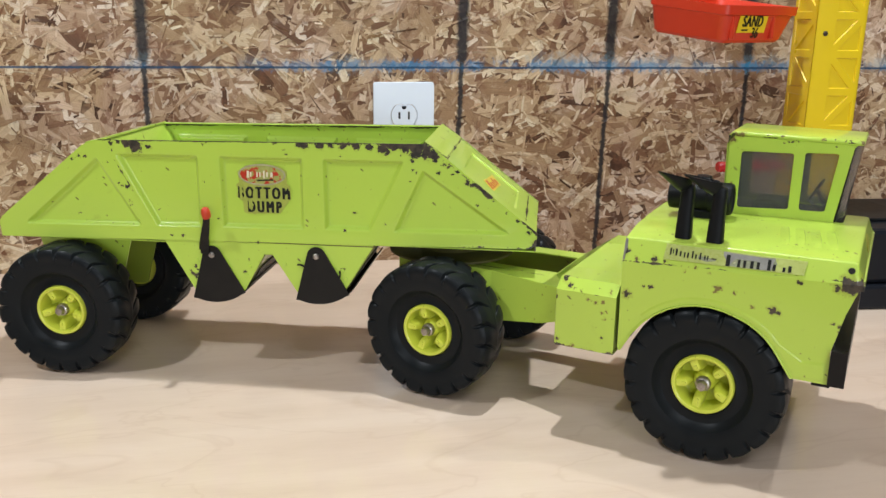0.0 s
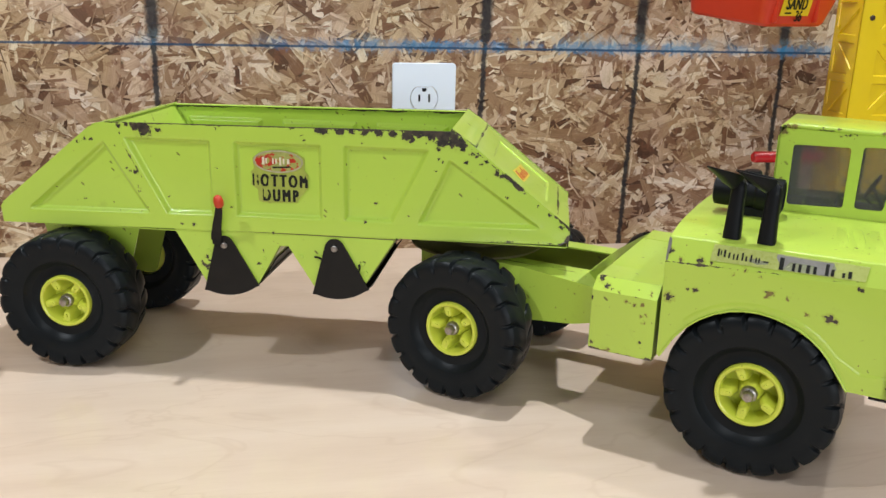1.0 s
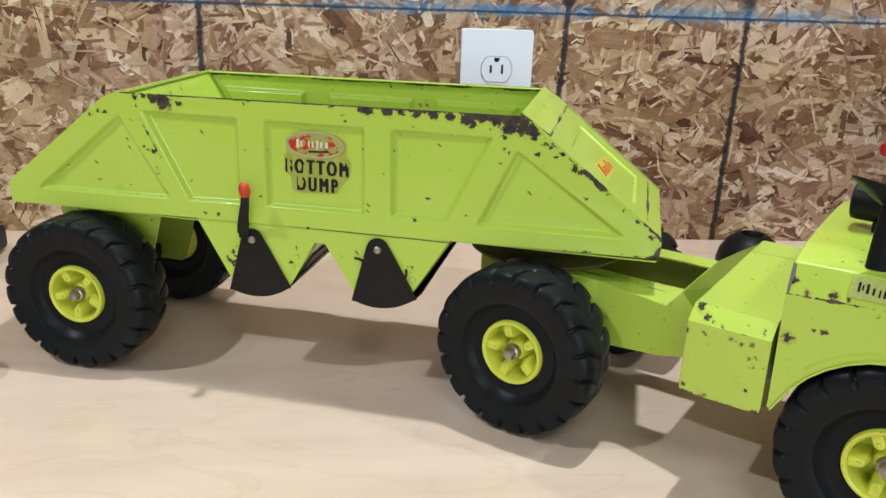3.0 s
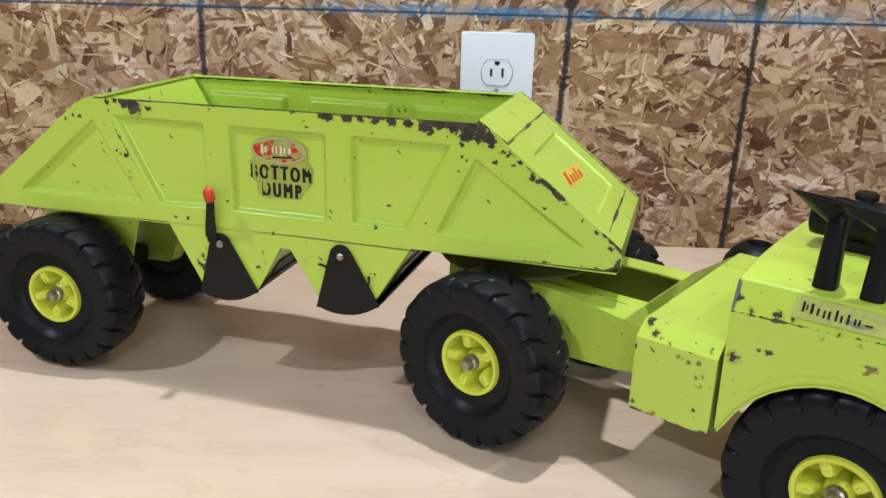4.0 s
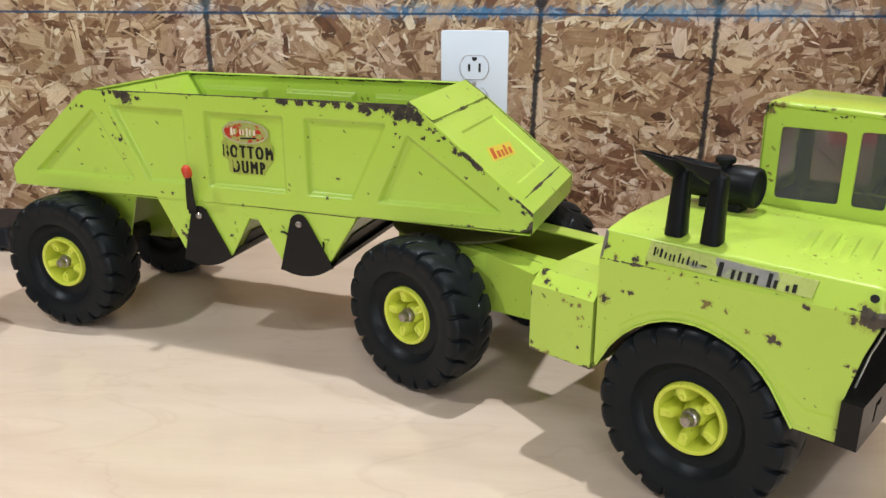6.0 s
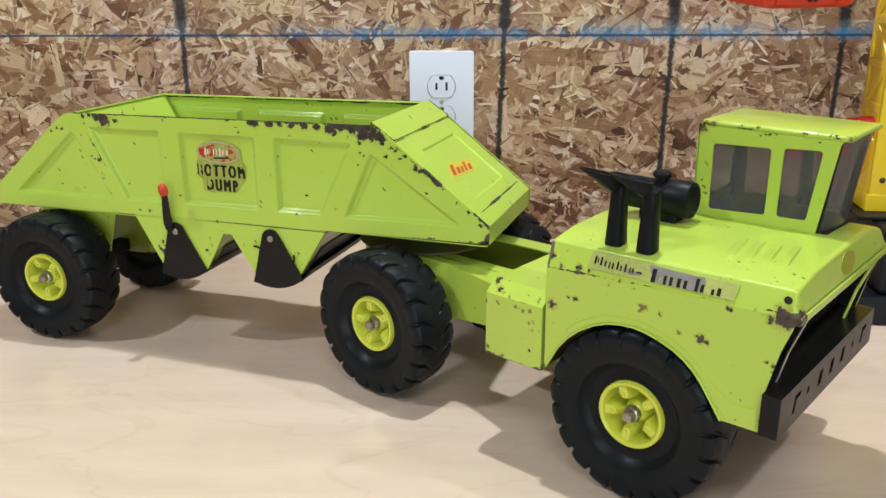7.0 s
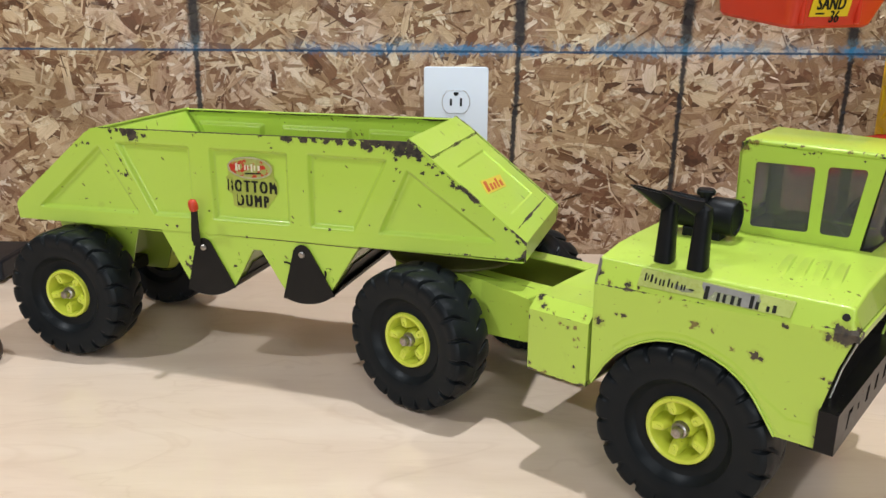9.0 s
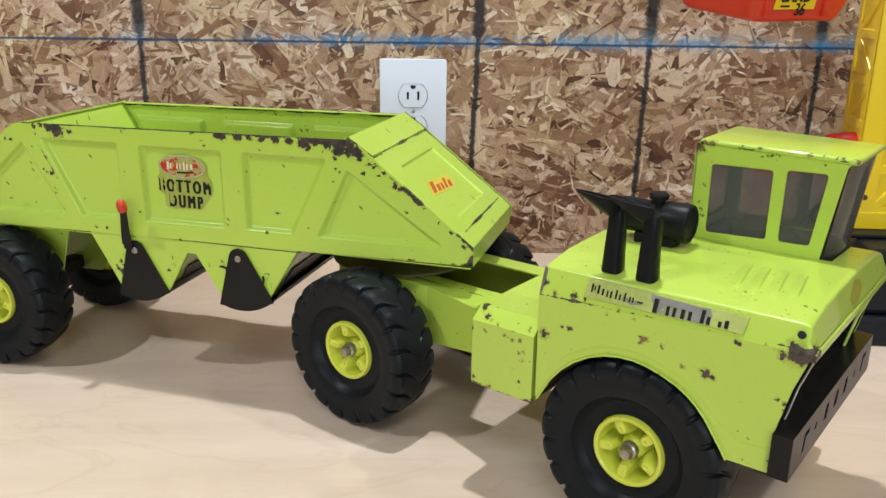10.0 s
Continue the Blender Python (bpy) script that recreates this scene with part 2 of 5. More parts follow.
def table_material():
    k = Mat("maple_plywood", 0.34, coat=0.55, spec=0.30)
    k.b.inputs["Coat Roughness"].default_value = 0.09
    warp = k.noise(3.0, 3)
    v = k.t.nodes.new("ShaderNodeVectorMath")
    v.operation = "MULTIPLY_ADD"
    k.put(v.inputs[0], k.obj)
    v.inputs[1].default_value = (2.2, 14, 1)
    k.put(v.inputs[2], warp)
    figure = k.noise(2.4, 4, 0.55, v.outputs[0])
    fine = k.noise(1.0, 4, 0.6, k.scaled((30, 420, 1)))
    tone = k.ramp(figure, [(0.25, (0.67, 0.51, 0.385)), (0.5, (0.72, 0.56, 0.43)), (0.75, (0.76, 0.605, 0.475))])
    tone = k.mix(k.calc("MULTIPLY", k.step(fine, 0.5, 0.8), 0.13), tone, (0.44, 0.27, 0.16))
    flecks = k.step(k.noise(95, 2), 0.80, 0.84)
    tone = k.mix(k.calc("MULTIPLY", flecks, 0.5), tone, (0.25, 0.15, 0.09))
    swirl = k.noise(4.2, 3, 0.5, k.scaled((1.0, 2.2, 1)), 1.6)
    ring = k.calc("ABSOLUTE", k.calc("SUBTRACT", swirl, 0.5))
    tone = k.mix(k.calc("MULTIPLY", k.step(ring, 0.022, 0.0), 0.14), tone, (0.48, 0.31, 0.20))
    k.bump(fine, 0.05, 0.0003)
    return k.done(tone, k.calc("MULTIPLY_ADD", k.noise(20, 3), 0.16, 0.24))


OSB, BOARD, TABLE = osb_material(True), osb_material(False), table_material()
EDGE = plain("plywood_edge", (0.42, 0.28, 0.17), (0.58, 0.42, 0.28), 0.6, 120)
WHITE = plain("grey_wall_paint", (0.34, 0.34, 0.34), (0.42, 0.42, 0.42), 0.8, 8)
CONCRETE = plain("concrete_floor", (0.22, 0.21, 0.20), (0.34, 0.33, 0.31), 0.7, 5)
PLASTIC = plain("white_nylon", (0.74, 0.81, 0.90), (0.78, 0.845, 0.93), 0.32, 30, coat=0.2)
DARK = plain("black_slot", (0.008, 0.008, 0.008), (0.015, 0.015, 0.015), 0.7)
STEEL = plain("zinc_steel", (0.50, 0.48, 0.45), (0.66, 0.64, 0.60), 0.32, 300, metal=1.0)
NUTSTEEL = plain("rusty_zinc", (0.12, 0.085, 0.07), (0.68, 0.65, 0.61), 0.30, 420, metal=0.9)
BUMPER = plain("black_enamelled_bumper", (0.008, 0.0075, 0.0075), (0.017, 0.015, 0.014), 0.30, 70, spec=0.18)
RUBBER = plain("black_rubber_tyre", (0.0064, 0.0078, 0.0088), (0.0140, 0.0162, 0.0178), 0.35, 26, relief=0.0003, spec=0.125)
GATE = plain("black_enamel", (0.008, 0.0076, 0.0074), (0.020, 0.0175, 0.015), 0.46, 45, spec=0.18)
BLACK = plain("gloss_black_plastic", (0.0055, 0.006, 0.0065), (0.011, 0.012, 0.013), 0.40, 50, spec=0.15)
NAVY = plain("dark_plastic", (0.004, 0.005, 0.008), (0.009, 0.011, 0.016), 0.4, 30, spec=0.25)
RED = plain("red_plastic", (0.62, 0.035, 0.012), (0.70, 0.05, 0.018), 0.36, 15, coat=0.2)
CRIMSON = plain("crimson_plastic", (0.50, 0.012, 0.016), (0.58, 0.018, 0.022), 0.25, 30, coat=0.4)
YELLOW = plain("yellow_steel", (0.80, 0.56, 0.006), (0.88, 0.63, 0.010), 0.3, 12, coat=0.3)
KNOB = plain("red_vinyl_tip", (0.52, 0.035, 0.012), (0.60, 0.06, 0.02), 0.45, 60)
BROWN = plain("dark_brown_plastic", (0.03, 0.015, 0.010), (0.05, 0.026, 0.018), 0.4, 40)
INKBLACK = plain("printed_black", (0.006, 0.006, 0.005), (0.02, 0.02, 0.014), 0.5, 400, spec=0.25)
INKRED = plain("printed_red", (0.40, 0.03, 0.012), (0.62, 0.16, 0.04), 0.4, 260)
FOIL = plain("yellowed_sticker", (0.25, 0.29, 0.045), (0.47, 0.53, 0.09), 0.30, 130, coat=0.2)
FOILGREY = plain("worn_foil", (0.42, 0.45, 0.25), (0.60, 0.62, 0.42), 0.25, 160, metal=0.5)
PLATE = plain("clouded_foil", (0.36, 0.41, 0.085), (0.56, 0.62, 0.20), 0.28, 140, coat=0.3)
TARNISH = plain("tarnished_foil", (0.24, 0.23, 0.21), (0.50, 0.48, 0.42), 0.3, 180, metal=0.4)
SIGN = plain("yellow_label", (0.80, 0.55, 0.01), (0.86, 0.62, 0.02), 0.4, 60)


def badge_print():
    """Red print worn through to gold."""
    k = Mat("worn_red_gold_print", 0.3, coat=0.3)
    left = k.noise(150, 4, 0.6)
    gold = k.mix(k.noise(300, 3), (0.24, 0.25, 0.05), (0.50, 0.52, 0.16))
    return k.done(k.mix(k.step(left, 0.51, 0.56), gold, (0.46, 0.03, 0.012)))


BADGE = badge_print()
GOLD = plain("gold_print", (0.42, 0.40, 0.16), (0.78, 0.76, 0.50), 0.25, 220, metal=0.4)
CREAM = plain("cream_print", (0.62, 0.56, 0.36), (0.80, 0.74, 0.58), 0.35, 300)
AMBER = plain("amber_print", (0.62, 0.50, 0.05), (0.70, 0.56, 0.06), 0.35, 120)
# dark olive tone that carries shade in its colour
SHADEDARK = plain("dark_shade_tone", (0.07, 0.06, 0.022), (0.15, 0.13, 0.045), 0.5, 60)
LIMEPLAIN = paint("lime_enamel", LIME)
DECKPLAIN = paint("yellow_lime_enamel", YELLOWLIME)
# darker copy of the lime, with shade put into the colour
SHADELIME = paint("shaded_lime_enamel", (0.20, 0.255, 0.03), rough=0.4)
RIM = paint("yellow_lime_plastic", RIMLIME, chips=-0.5, rough=0.38)


def glass_material():
    k = Mat("smoked_glazing", 0.10)
    k.b.inputs["Transmission Weight"].default_value = 0.92
    k.b.inputs["IOR"].default_value = 1.25
    return k.done(k.mix(k.noise(30, 4), (0.53, 0.515, 0.52), (0.63, 0.61, 0.615)))


GLAZING = glass_material()


# ---- mesh helpers ----
def finish(bm, name, material, smooth=None):
    bmesh.ops.recalc_face_normals(bm, faces=bm.faces)
    mesh = bpy.data.meshes.new(name)
    bm.to_mesh(mesh)
    bm.free()
    mesh.materials.append(material)
    if smooth is not None:
        for p in mesh.polygons:
            p.use_smooth = True
        mesh.set_sharp_from_angle(angle=radians(smooth))
    return mesh


def part(name, bm, material, parent, label="", smooth=None, even=False):
    mesh = bm if isinstance(bm, bpy.types.Mesh) else finish(bm, name, material, smooth)
    ob = new(name, mesh)
    ob.parent = parent
    if even:
        ob.modifiers.new("even_normals", "WEIGHTED_NORMAL").keep_sharp = True
    return tagged(ob, label)


def thing(name, m, label, category, group="", kind=""):
    ob = new(name)
    ob.empty_display_size = 0.02
    ob.matrix_world = m
    return tagged(ob, label, category, group, kind)


def block(lo, hi, bevel=0.001, segments=2, bm=None):
    """A box with eased edges between two corners."""
    out = bm or bmesh.new()
    made = bmesh.ops.create_cube(out, size=1.0)["verts"]
    for v in made:
        v.co = Vector([l + (c + 0.5) * (h - l) for c, l, h in zip(v.co, lo, hi)])
    if bevel:
        edges = list({e for v in made for e in v.link_edges})
        bmesh.ops.bevel(out, geom=edges, offset=bevel, segments=segments, affect="EDGES", profile=0.5)
    return out


def lathe(profile, steps=48, axis="z", bm=None, m=None, closed=False):
    """Turns (radius, height) points round an axis."""
    out = bm or bmesh.new()
    rings = []
    for r, h in profile:
        ring = []
        for i in range(steps):
            a = 2 * math.pi * i / steps
            c, s = r * math.cos(a), r * math.sin(a)
            co = Vector((c, s, h)) if axis == "z" else Vector((c, h, s)) if axis == "y" else Vector((h, c, s))
            ring.append(out.verts.new(m @ co if m else co))
        rings.append(ring)
    pairs = list(zip(rings, rings[1:])) + ([(rings[-1], rings[0])] if closed else [])
    for a, b in pairs:
        for i in range(steps):
            j = (i + 1) % steps
            out.faces.new((a[i], a[j], b[j], b[i]))
    if not closed:
        for ring, (r, h) in ((rings[0], profile[0]), (rings[-1], profile[-1])):
            if r > 1e-6:
                out.faces.new(ring)
    return out


def prism(points, place, a, b, bm=None, bevel=0.0):
    """A flat outline carried from depth a to depth b; place(p, q, depth) gives the corner."""
    out = bm or bmesh.new()
    front, back = [out.verts.new(place(p, q, a)) for p, q in points], [out.verts.new(place(p, q, b)) for p, q in points]
    out.faces.new(front)
    out.faces.new(back[::-1])
    n = len(points)
    for i in range(n):
        j = (i + 1) % n
        out.faces.new((front[i], front[j], back[j], back[i]))
    if bevel:
        edges = [e for e in out.edges if e.verts[0] in front and e.verts[1] in front]
        bmesh.ops.bevel(out, geom=edges, offset=bevel, segments=2, affect="EDGES", profile=0.5)
    return out


def rounded(points, r, n=4):
    """An outline with its corners rounded; r is one radius or one for each corner."""
    out = []
    count = len(points)
    for i in range(count):
        p, a, b = Vector(points[i]), Vector(points[i - 1]), Vector(points[(i + 1) % count])
        radius = r[i] if isinstance(r, (list, tuple)) else r
        if radius <= 0:
            out.append(tuple(p))
            continue
        d0, d1 = (a - p).normalized(), (b - p).normalized()
        half = max(0.05, d0.angle(d1) / 2)
        reach = min(radius / math.tan(half), (a - p).length * 0.45, (b - p).length * 0.45)
        for k in range(n + 1):
            t = k / n
            out.append(tuple(p + d0 * reach * (1 - t) ** 2 + d1 * reach * t**2))
    return out


def shrunk(points, d):
    """An outline drawn in by d."""
    count, out = len(points), []
    area = sum(points[i - 1][0] * points[i][1] - points[i][0] * points[i - 1][1] for i in range(count))
    side = 1 if area > 0 else -1
    for i in range(count):
        p, a, b = Vector(points[i]), Vector(points[i - 1]), Vector(points[(i + 1) % count])
        e0, e1 = (p - a).normalized(), (b - p).normalized()
        n0, n1 = Vector((-e0.y, e0.x)) * side, Vector((-e1.y, e1.x)) * side
        m = (n0 + n1).normalized()
        out.append(tuple(p + m * d / max(0.35, m.dot(n0))))
    return out


def within(p, poly):
    x, y, hit = p[0], p[1], False
    for (x0, y0), (x1, y1) in zip(poly, poly[1:] + poly[:1]):
        if (y0 > y) != (y1 > y) and x < (x1 - x0) * (y - y0) / (y1 - y0) + x0:
            hit = not hit
    return hit


def pressed(outline, place, thick, panels=(), holes=(), depth=0.002, slope=0.004, bm=None, round_by=0.003):
    """Sheet metal: an outline with pressed-in panels and cut-out holes; place(p, q, depth) sets it in space."""
    out = bm or bmesh.new()
    loops = [(list(outline), 0.0)] + [(list(h), 0.0) for h in holes]
    for panel in panels:
        for across, down in ((0.0, 0.0), (0.28, 0.12), (0.5, 0.5), (0.72, 0.88), (1.0, 1.0)):
            loops.append((rounded(shrunk(panel, slope * across) if across else panel, max(0.0006, round_by - slope * across), 3), depth * down))
    pts, links, deep = [], [], []
    for loop, d in loops:
        start = len(pts)
        pts += [Vector(p) for p in loop]
        deep += [d] * len(loop)
        links += [(start + i, start + (i + 1) % len(loop)) for i in range(len(loop))]
    vs, _, faces, from_v, _, _ = delaunay_2d_cdt(pts, links, [], 0, 1e-7)
    level = [max((deep[i] for i in src), default=0.0) for src in from_v]
    front = [out.verts.new(place(v.x, v.y, d)) for v, d in zip(vs, level)]
    back = [out.verts.new(place(v.x, v.y, d + thick)) for v, d in zip(vs, level)]
    rim = {}
    for f in faces:
        c = sum((vs[i] for i in f), Vector((0, 0))) / len(f)
        if not within(c, loops[0][0]) or any(within(c, list(h)) for h in holes):
            continue
        out.faces.new([front[i] for i in f])
        out.faces.new([back[i] for i in reversed(f)])
        for i, j in zip(f, list(f[1:]) + [f[0]]):
            rim[(i, j)] = rim.get((i, j), 0) + 1
    for i, j in rim:
        if (j, i) not in rim:
            out.faces.new((front[j], front[i], back[i], back[j]))
    loose = [v for v in out.verts if not v.link_faces]
    bmesh.ops.delete(out, geom=loose, context="VERTS")
    return out


def sweep(path, sections, bm=None, up=(0, 1, 0)):
    """Carries rounded oblong sections (width, height) along a path."""
    out = bm or bmesh.new()
    rings, n = [], 12
    for i, (p, (w, h)) in enumerate(zip(path, sections)):
        a, b = Vector(path[max(0, i - 1)]), Vector(path[min(len(path) - 1, i + 1)])
        t = (b - a).normalized()
        side = Vector(up)
        other = t.cross(side).normalized()
        side = other.cross(t).normalized()
        ring = []
        for k in range(n):
            q = 2 * math.pi * k / n
            c, s = math.cos(q), math.sin(q)
            c, s = math.copysign(abs(c) ** 0.6, c), math.copysign(abs(s) ** 0.6, s)
            ring.append(out.verts.new(Vector(p) + side * c * w / 2 + other * s * h / 2))
        rings.append(ring)
    for a, b in zip(rings, rings[1:]):
        for k in range(n):
            out.faces.new((a[k], a[(k + 1) % n], b[(k + 1) % n], b[k]))
    out.faces.new(rings[0])
    out.faces.new(rings[-1])
    return out


def lettering(text, size, m, material, name, parent, squeeze=1.0, bold=0.0, spacing=1.0):
    """Raised letters from the built-in font as one mesh, thickened sideways by bold."""
    curve = bpy.data.curves.new(name, "FONT")
    curve.body, curve.size, curve.align_x, curve.align_y = text, size, "CENTER", "CENTER"
    curve.extrude, curve.space_character = 0.00008, spacing
    ob = bpy.data.objects.new(name, curve)
    scene.collection.objects.link(ob)
    bpy.context.view_layer.update()
    mesh = bpy.data.meshes.new_from_object(ob.evaluated_get(bpy.context.evaluated_depsgraph_get()))
    bpy.data.objects.remove(ob)
    bm = bmesh.new()
    for k in range(5 if bold else 1):
        layer = mesh.copy()
        layer.transform(m @ Matrix.Translation(((k - 2) / 2 * bold if bold else 0.0, (k % 2 - 0.5) * bold * 0.5, k * 0.00001)) @ Matrix.Diagonal((squeeze, 1, 1, 1)))
        bm.from_mesh(layer)
    return part(name, bm, material, parent)


# ---- the room ----
def slab(name, lo, hi, material, label, bevel=0.0):
    ob = new(name, finish(block(lo, hi, bevel), name, material))
    return tagged(ob, label, name.split("_")[0], kind="structure")


WALL_Y = 1.2
wall = slab("wall_north", (-2.6, WALL_Y, -0.9), (3.6, WALL_Y + 0.012, 1.6), BOARD, "oriented strand board wall with black stud lines and a blue chalk line")
slab("wall_south", (-2.6, -3.1, -0.9), (3.6, -3.0, 1.6), WHITE, "plain grey painted wall across the room")
slab("wall_west", (-2.7, -3.1, -0.9), (-2.6, 1.3, 1.6), BOARD, "strand board side wall of the workshop")
slab("wall_east", (3.6, -3.1, -0.9), (3.7, 1.3, 1.6), BOARD, "strand board side wall of the workshop")
slab("floor", (-2.7, -3.1, -0.95), (3.7, 1.3, -0.9), CONCRETE, "grey concrete workshop floor")
slab("ceiling", (-2.7, -3.1, 1.6), (3.7, 1.3, 1.65), WHITE, "grey painted ceiling of the workshop")


# unseen frame added round the fill lamp; the wall has no opening
window = thing("fill_surround", pose(0.2, -2.99, 0.60), "made-up window frame round the added fill lamp", "window", kind="structure")
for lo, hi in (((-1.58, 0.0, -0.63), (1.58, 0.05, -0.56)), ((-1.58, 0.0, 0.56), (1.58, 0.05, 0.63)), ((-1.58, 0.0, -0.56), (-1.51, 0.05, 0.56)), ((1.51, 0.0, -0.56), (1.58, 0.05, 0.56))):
    part("fill_frame", block(lo, hi, 0.004), WHITE, window)


def strands():
    """Thousands of thin flakes pressed into the face of the board."""
    rng = random.Random(5)
    verts, faces, uvs = [], [], []
    x0, x1, z0, z1 = -0.95, 1.15, -0.03, 0.60
    count = 19000
    for i in range(count):
        cx, cz = rng.uniform(x0, x1), rng.uniform(z0, z1)
        rank = i / count
        if rank < 0.30:
            length, width = rng.uniform(0.035, 0.11), rng.uniform(0.010, 0.034)
        elif rank < 0.62:
            length = 0.012 + 0.060 * rng.random() ** 2
            width = min(length * 0.6, rng.uniform(0.003, 0.015))
        elif i % 56 == 0:
            length, width = rng.uniform(0.022, 0.075), rng.uniform(0.008, 0.022)
        else:
            length = 0.006 + 0.034 * rng.random() ** 2
            width = min(length * 0.4, rng.uniform(0.0007, 0.0045))
        a = rng.gauss(0, 0.75) if rng.random() < 0.7 else rng.uniform(-1.6, 1.6)
        depth = 0.0010 + 0.0014 * (i + rng.random()) / count
        ca, sa = math.cos(a), math.sin(a)
        n0, n1 = rng.randint(1, 3), rng.randint(1, 3)
        outline = [(-0.5 + rng.uniform(0, 0.12), -0.5 * rng.uniform(0.3, 1))]
        outline += [(rng.uniform(-0.3, 0.3) if n0 == 1 else -0.3 + 0.6 * j / (n0 - 1), -0.5 * rng.uniform(0.8, 1.15)) for j in range(n0)]
        outline += [(0.5 - rng.uniform(0, 0.15), -0.5 * rng.uniform(0.3, 1)), (0.5 - rng.uniform(0, 0.15), 0.5 * rng.uniform(0.1, 1))]
        outline += [(rng.uniform(-0.3, 0.3) if n1 == 1 else 0.3 - 0.6 * j / (n1 - 1), 0.5 * rng.uniform(0.8, 1.15)) for j in range(n1)]
        outline += [(-0.5 + rng.uniform(0, 0.15), 0.5 * rng.uniform(0.1, 1))]
        tilt, pitch = rng.gauss(0, 0.03 if rank < 0.3 or width > 0.006 else 0.10 if rank < 0.62 else 0.28), rng.gauss(0, 0.008)
        base = len(verts)
        ou, ov = rng.uniform(0, 9), rng.uniform(0, 9)
        for p, q in outline:
            u, v = p * length, q * width
            verts.append((cx + u * ca - v * sa, WALL_Y - depth - v * tilt - u * pitch, cz + u * sa + v * ca))
            uvs.append((u + ou, v + ov))
        faces.append(tuple(range(base, len(verts))))
    mesh = bpy.data.meshes.new("wood_strands")
    mesh.from_pydata(verts, [], faces)
    layer = mesh.uv_layers.new(name="grain")
    for loop in mesh.loops:
        layer.data[loop.index].uv = uvs[loop.vertex_index]
    mesh.materials.append(OSB)
    ob = new("wood_strands", mesh)
    ob.parent = wall
    return tagged(ob, "pressed tan and brown wood strands", kind="stuff")


strands()

# ---- the bench ----
bench = thing("workbench", pose(0, 0, 0), "pale maple plywood workbench top standing against the wall", "workbench", kind="structure")
part("bench_top", block((-1.6, 0.22, -0.019), (2.4, WALL_Y - 0.002, 0.0), 0.001), TABLE, bench, "pale varnished maple plywood")
part("front_rail", block((-1.58, 0.26, -0.11), (2.38, 0.30, -0.0195), 0.001), EDGE, bench)
for lx in (-1.5, 0.4, 2.25):
    for ly in (0.27, 1.08):
        part("leg", block((lx, ly, -0.9), (lx + 0.085, ly + 0.085, -0.1105 if ly < 0.5 else -0.0195), 0.002), EDGE, bench)


# ---- wall socket ----
def socket():
    x, z = 0.1411, 0.186
    w, h = 0.0822, 0.128
    ob = thing("wall_outlet", pose(x, WALL_Y - 0.0018, z), "white double wall outlet with a smooth cover plate on strand board", "wall outlet")
    out = rounded([(-w / 2, -h / 2), (w / 2, -h / 2), (w / 2, h / 2), (-w / 2, h / 2)], 0.004)
    place = lambda p, q, d: (p, -d, q)
    faces = []
    for cz in (0.0198, -0.0198):
        ring = []
        for i in range(40):
            a = 2 * math.pi * i / 40
            ring.append((0.0176 * math.cos(a), cz + max(-0.0142, min(0.0142, 0.0176 * math.sin(a)))))
        faces.append((cz, ring))
    bm = pressed(out, lambda p, q, d: (p, -0.0062 + d, q), 0.004, holes=[[(p * 1.045, cz + (q - cz) * 1.045) for p, q in r] for cz, r in faces] + [[(0.0028 * math.cos(i * 0.524), 0.0028 * math.sin(i * 0.524)) for i in range(12)]])
    part("cover_plate", bm, PLASTIC, ob)
    part("plate_edge", pressed(out, lambda p, q, d: (p * 1.012, -0.0022 + d, q * 1.008), 0.0021, holes=[shrunk(out, 0.004)]), PLASTIC, ob)
    for cz, ring in faces:
        cuts = [[(sx - 0.0014, cz - 0.0046 - t), (sx + 0.0014, cz - 0.0046 - t), (sx + 0.0014, cz + 0.0046 + t), (sx - 0.0014, cz + 0.0046 + t)] for sx, t in ((-0.0065, 0.0), (0.0065, 0.0008))]
        gz = cz + 0.0112
        cuts.append([(0.0033 * math.cos(a), gz + min(0.0018, 0.0033 * math.sin(a))) for a in [i * math.pi / 8 for i in range(16)]])
        face = part("receptacle", pressed(ring, lambda p, q, d: (p, -0.0072 + d, q), 0.003, holes=cuts), PLASTIC, ob)
        part("contact_slots", prism([(p * 0.9, cz + (q - cz) * 0.9) for p, q in ring], place, 0.0035, 0.0032), DARK, face, "black slots")
    part("screw", lathe([(0.0026, -0.0052), (0.0026, -0.0066), (0.0018, -0.0071), (0.0, -0.0072)], 16, "y"), STEEL, ob, "small steel screw")
    return ob


socket()


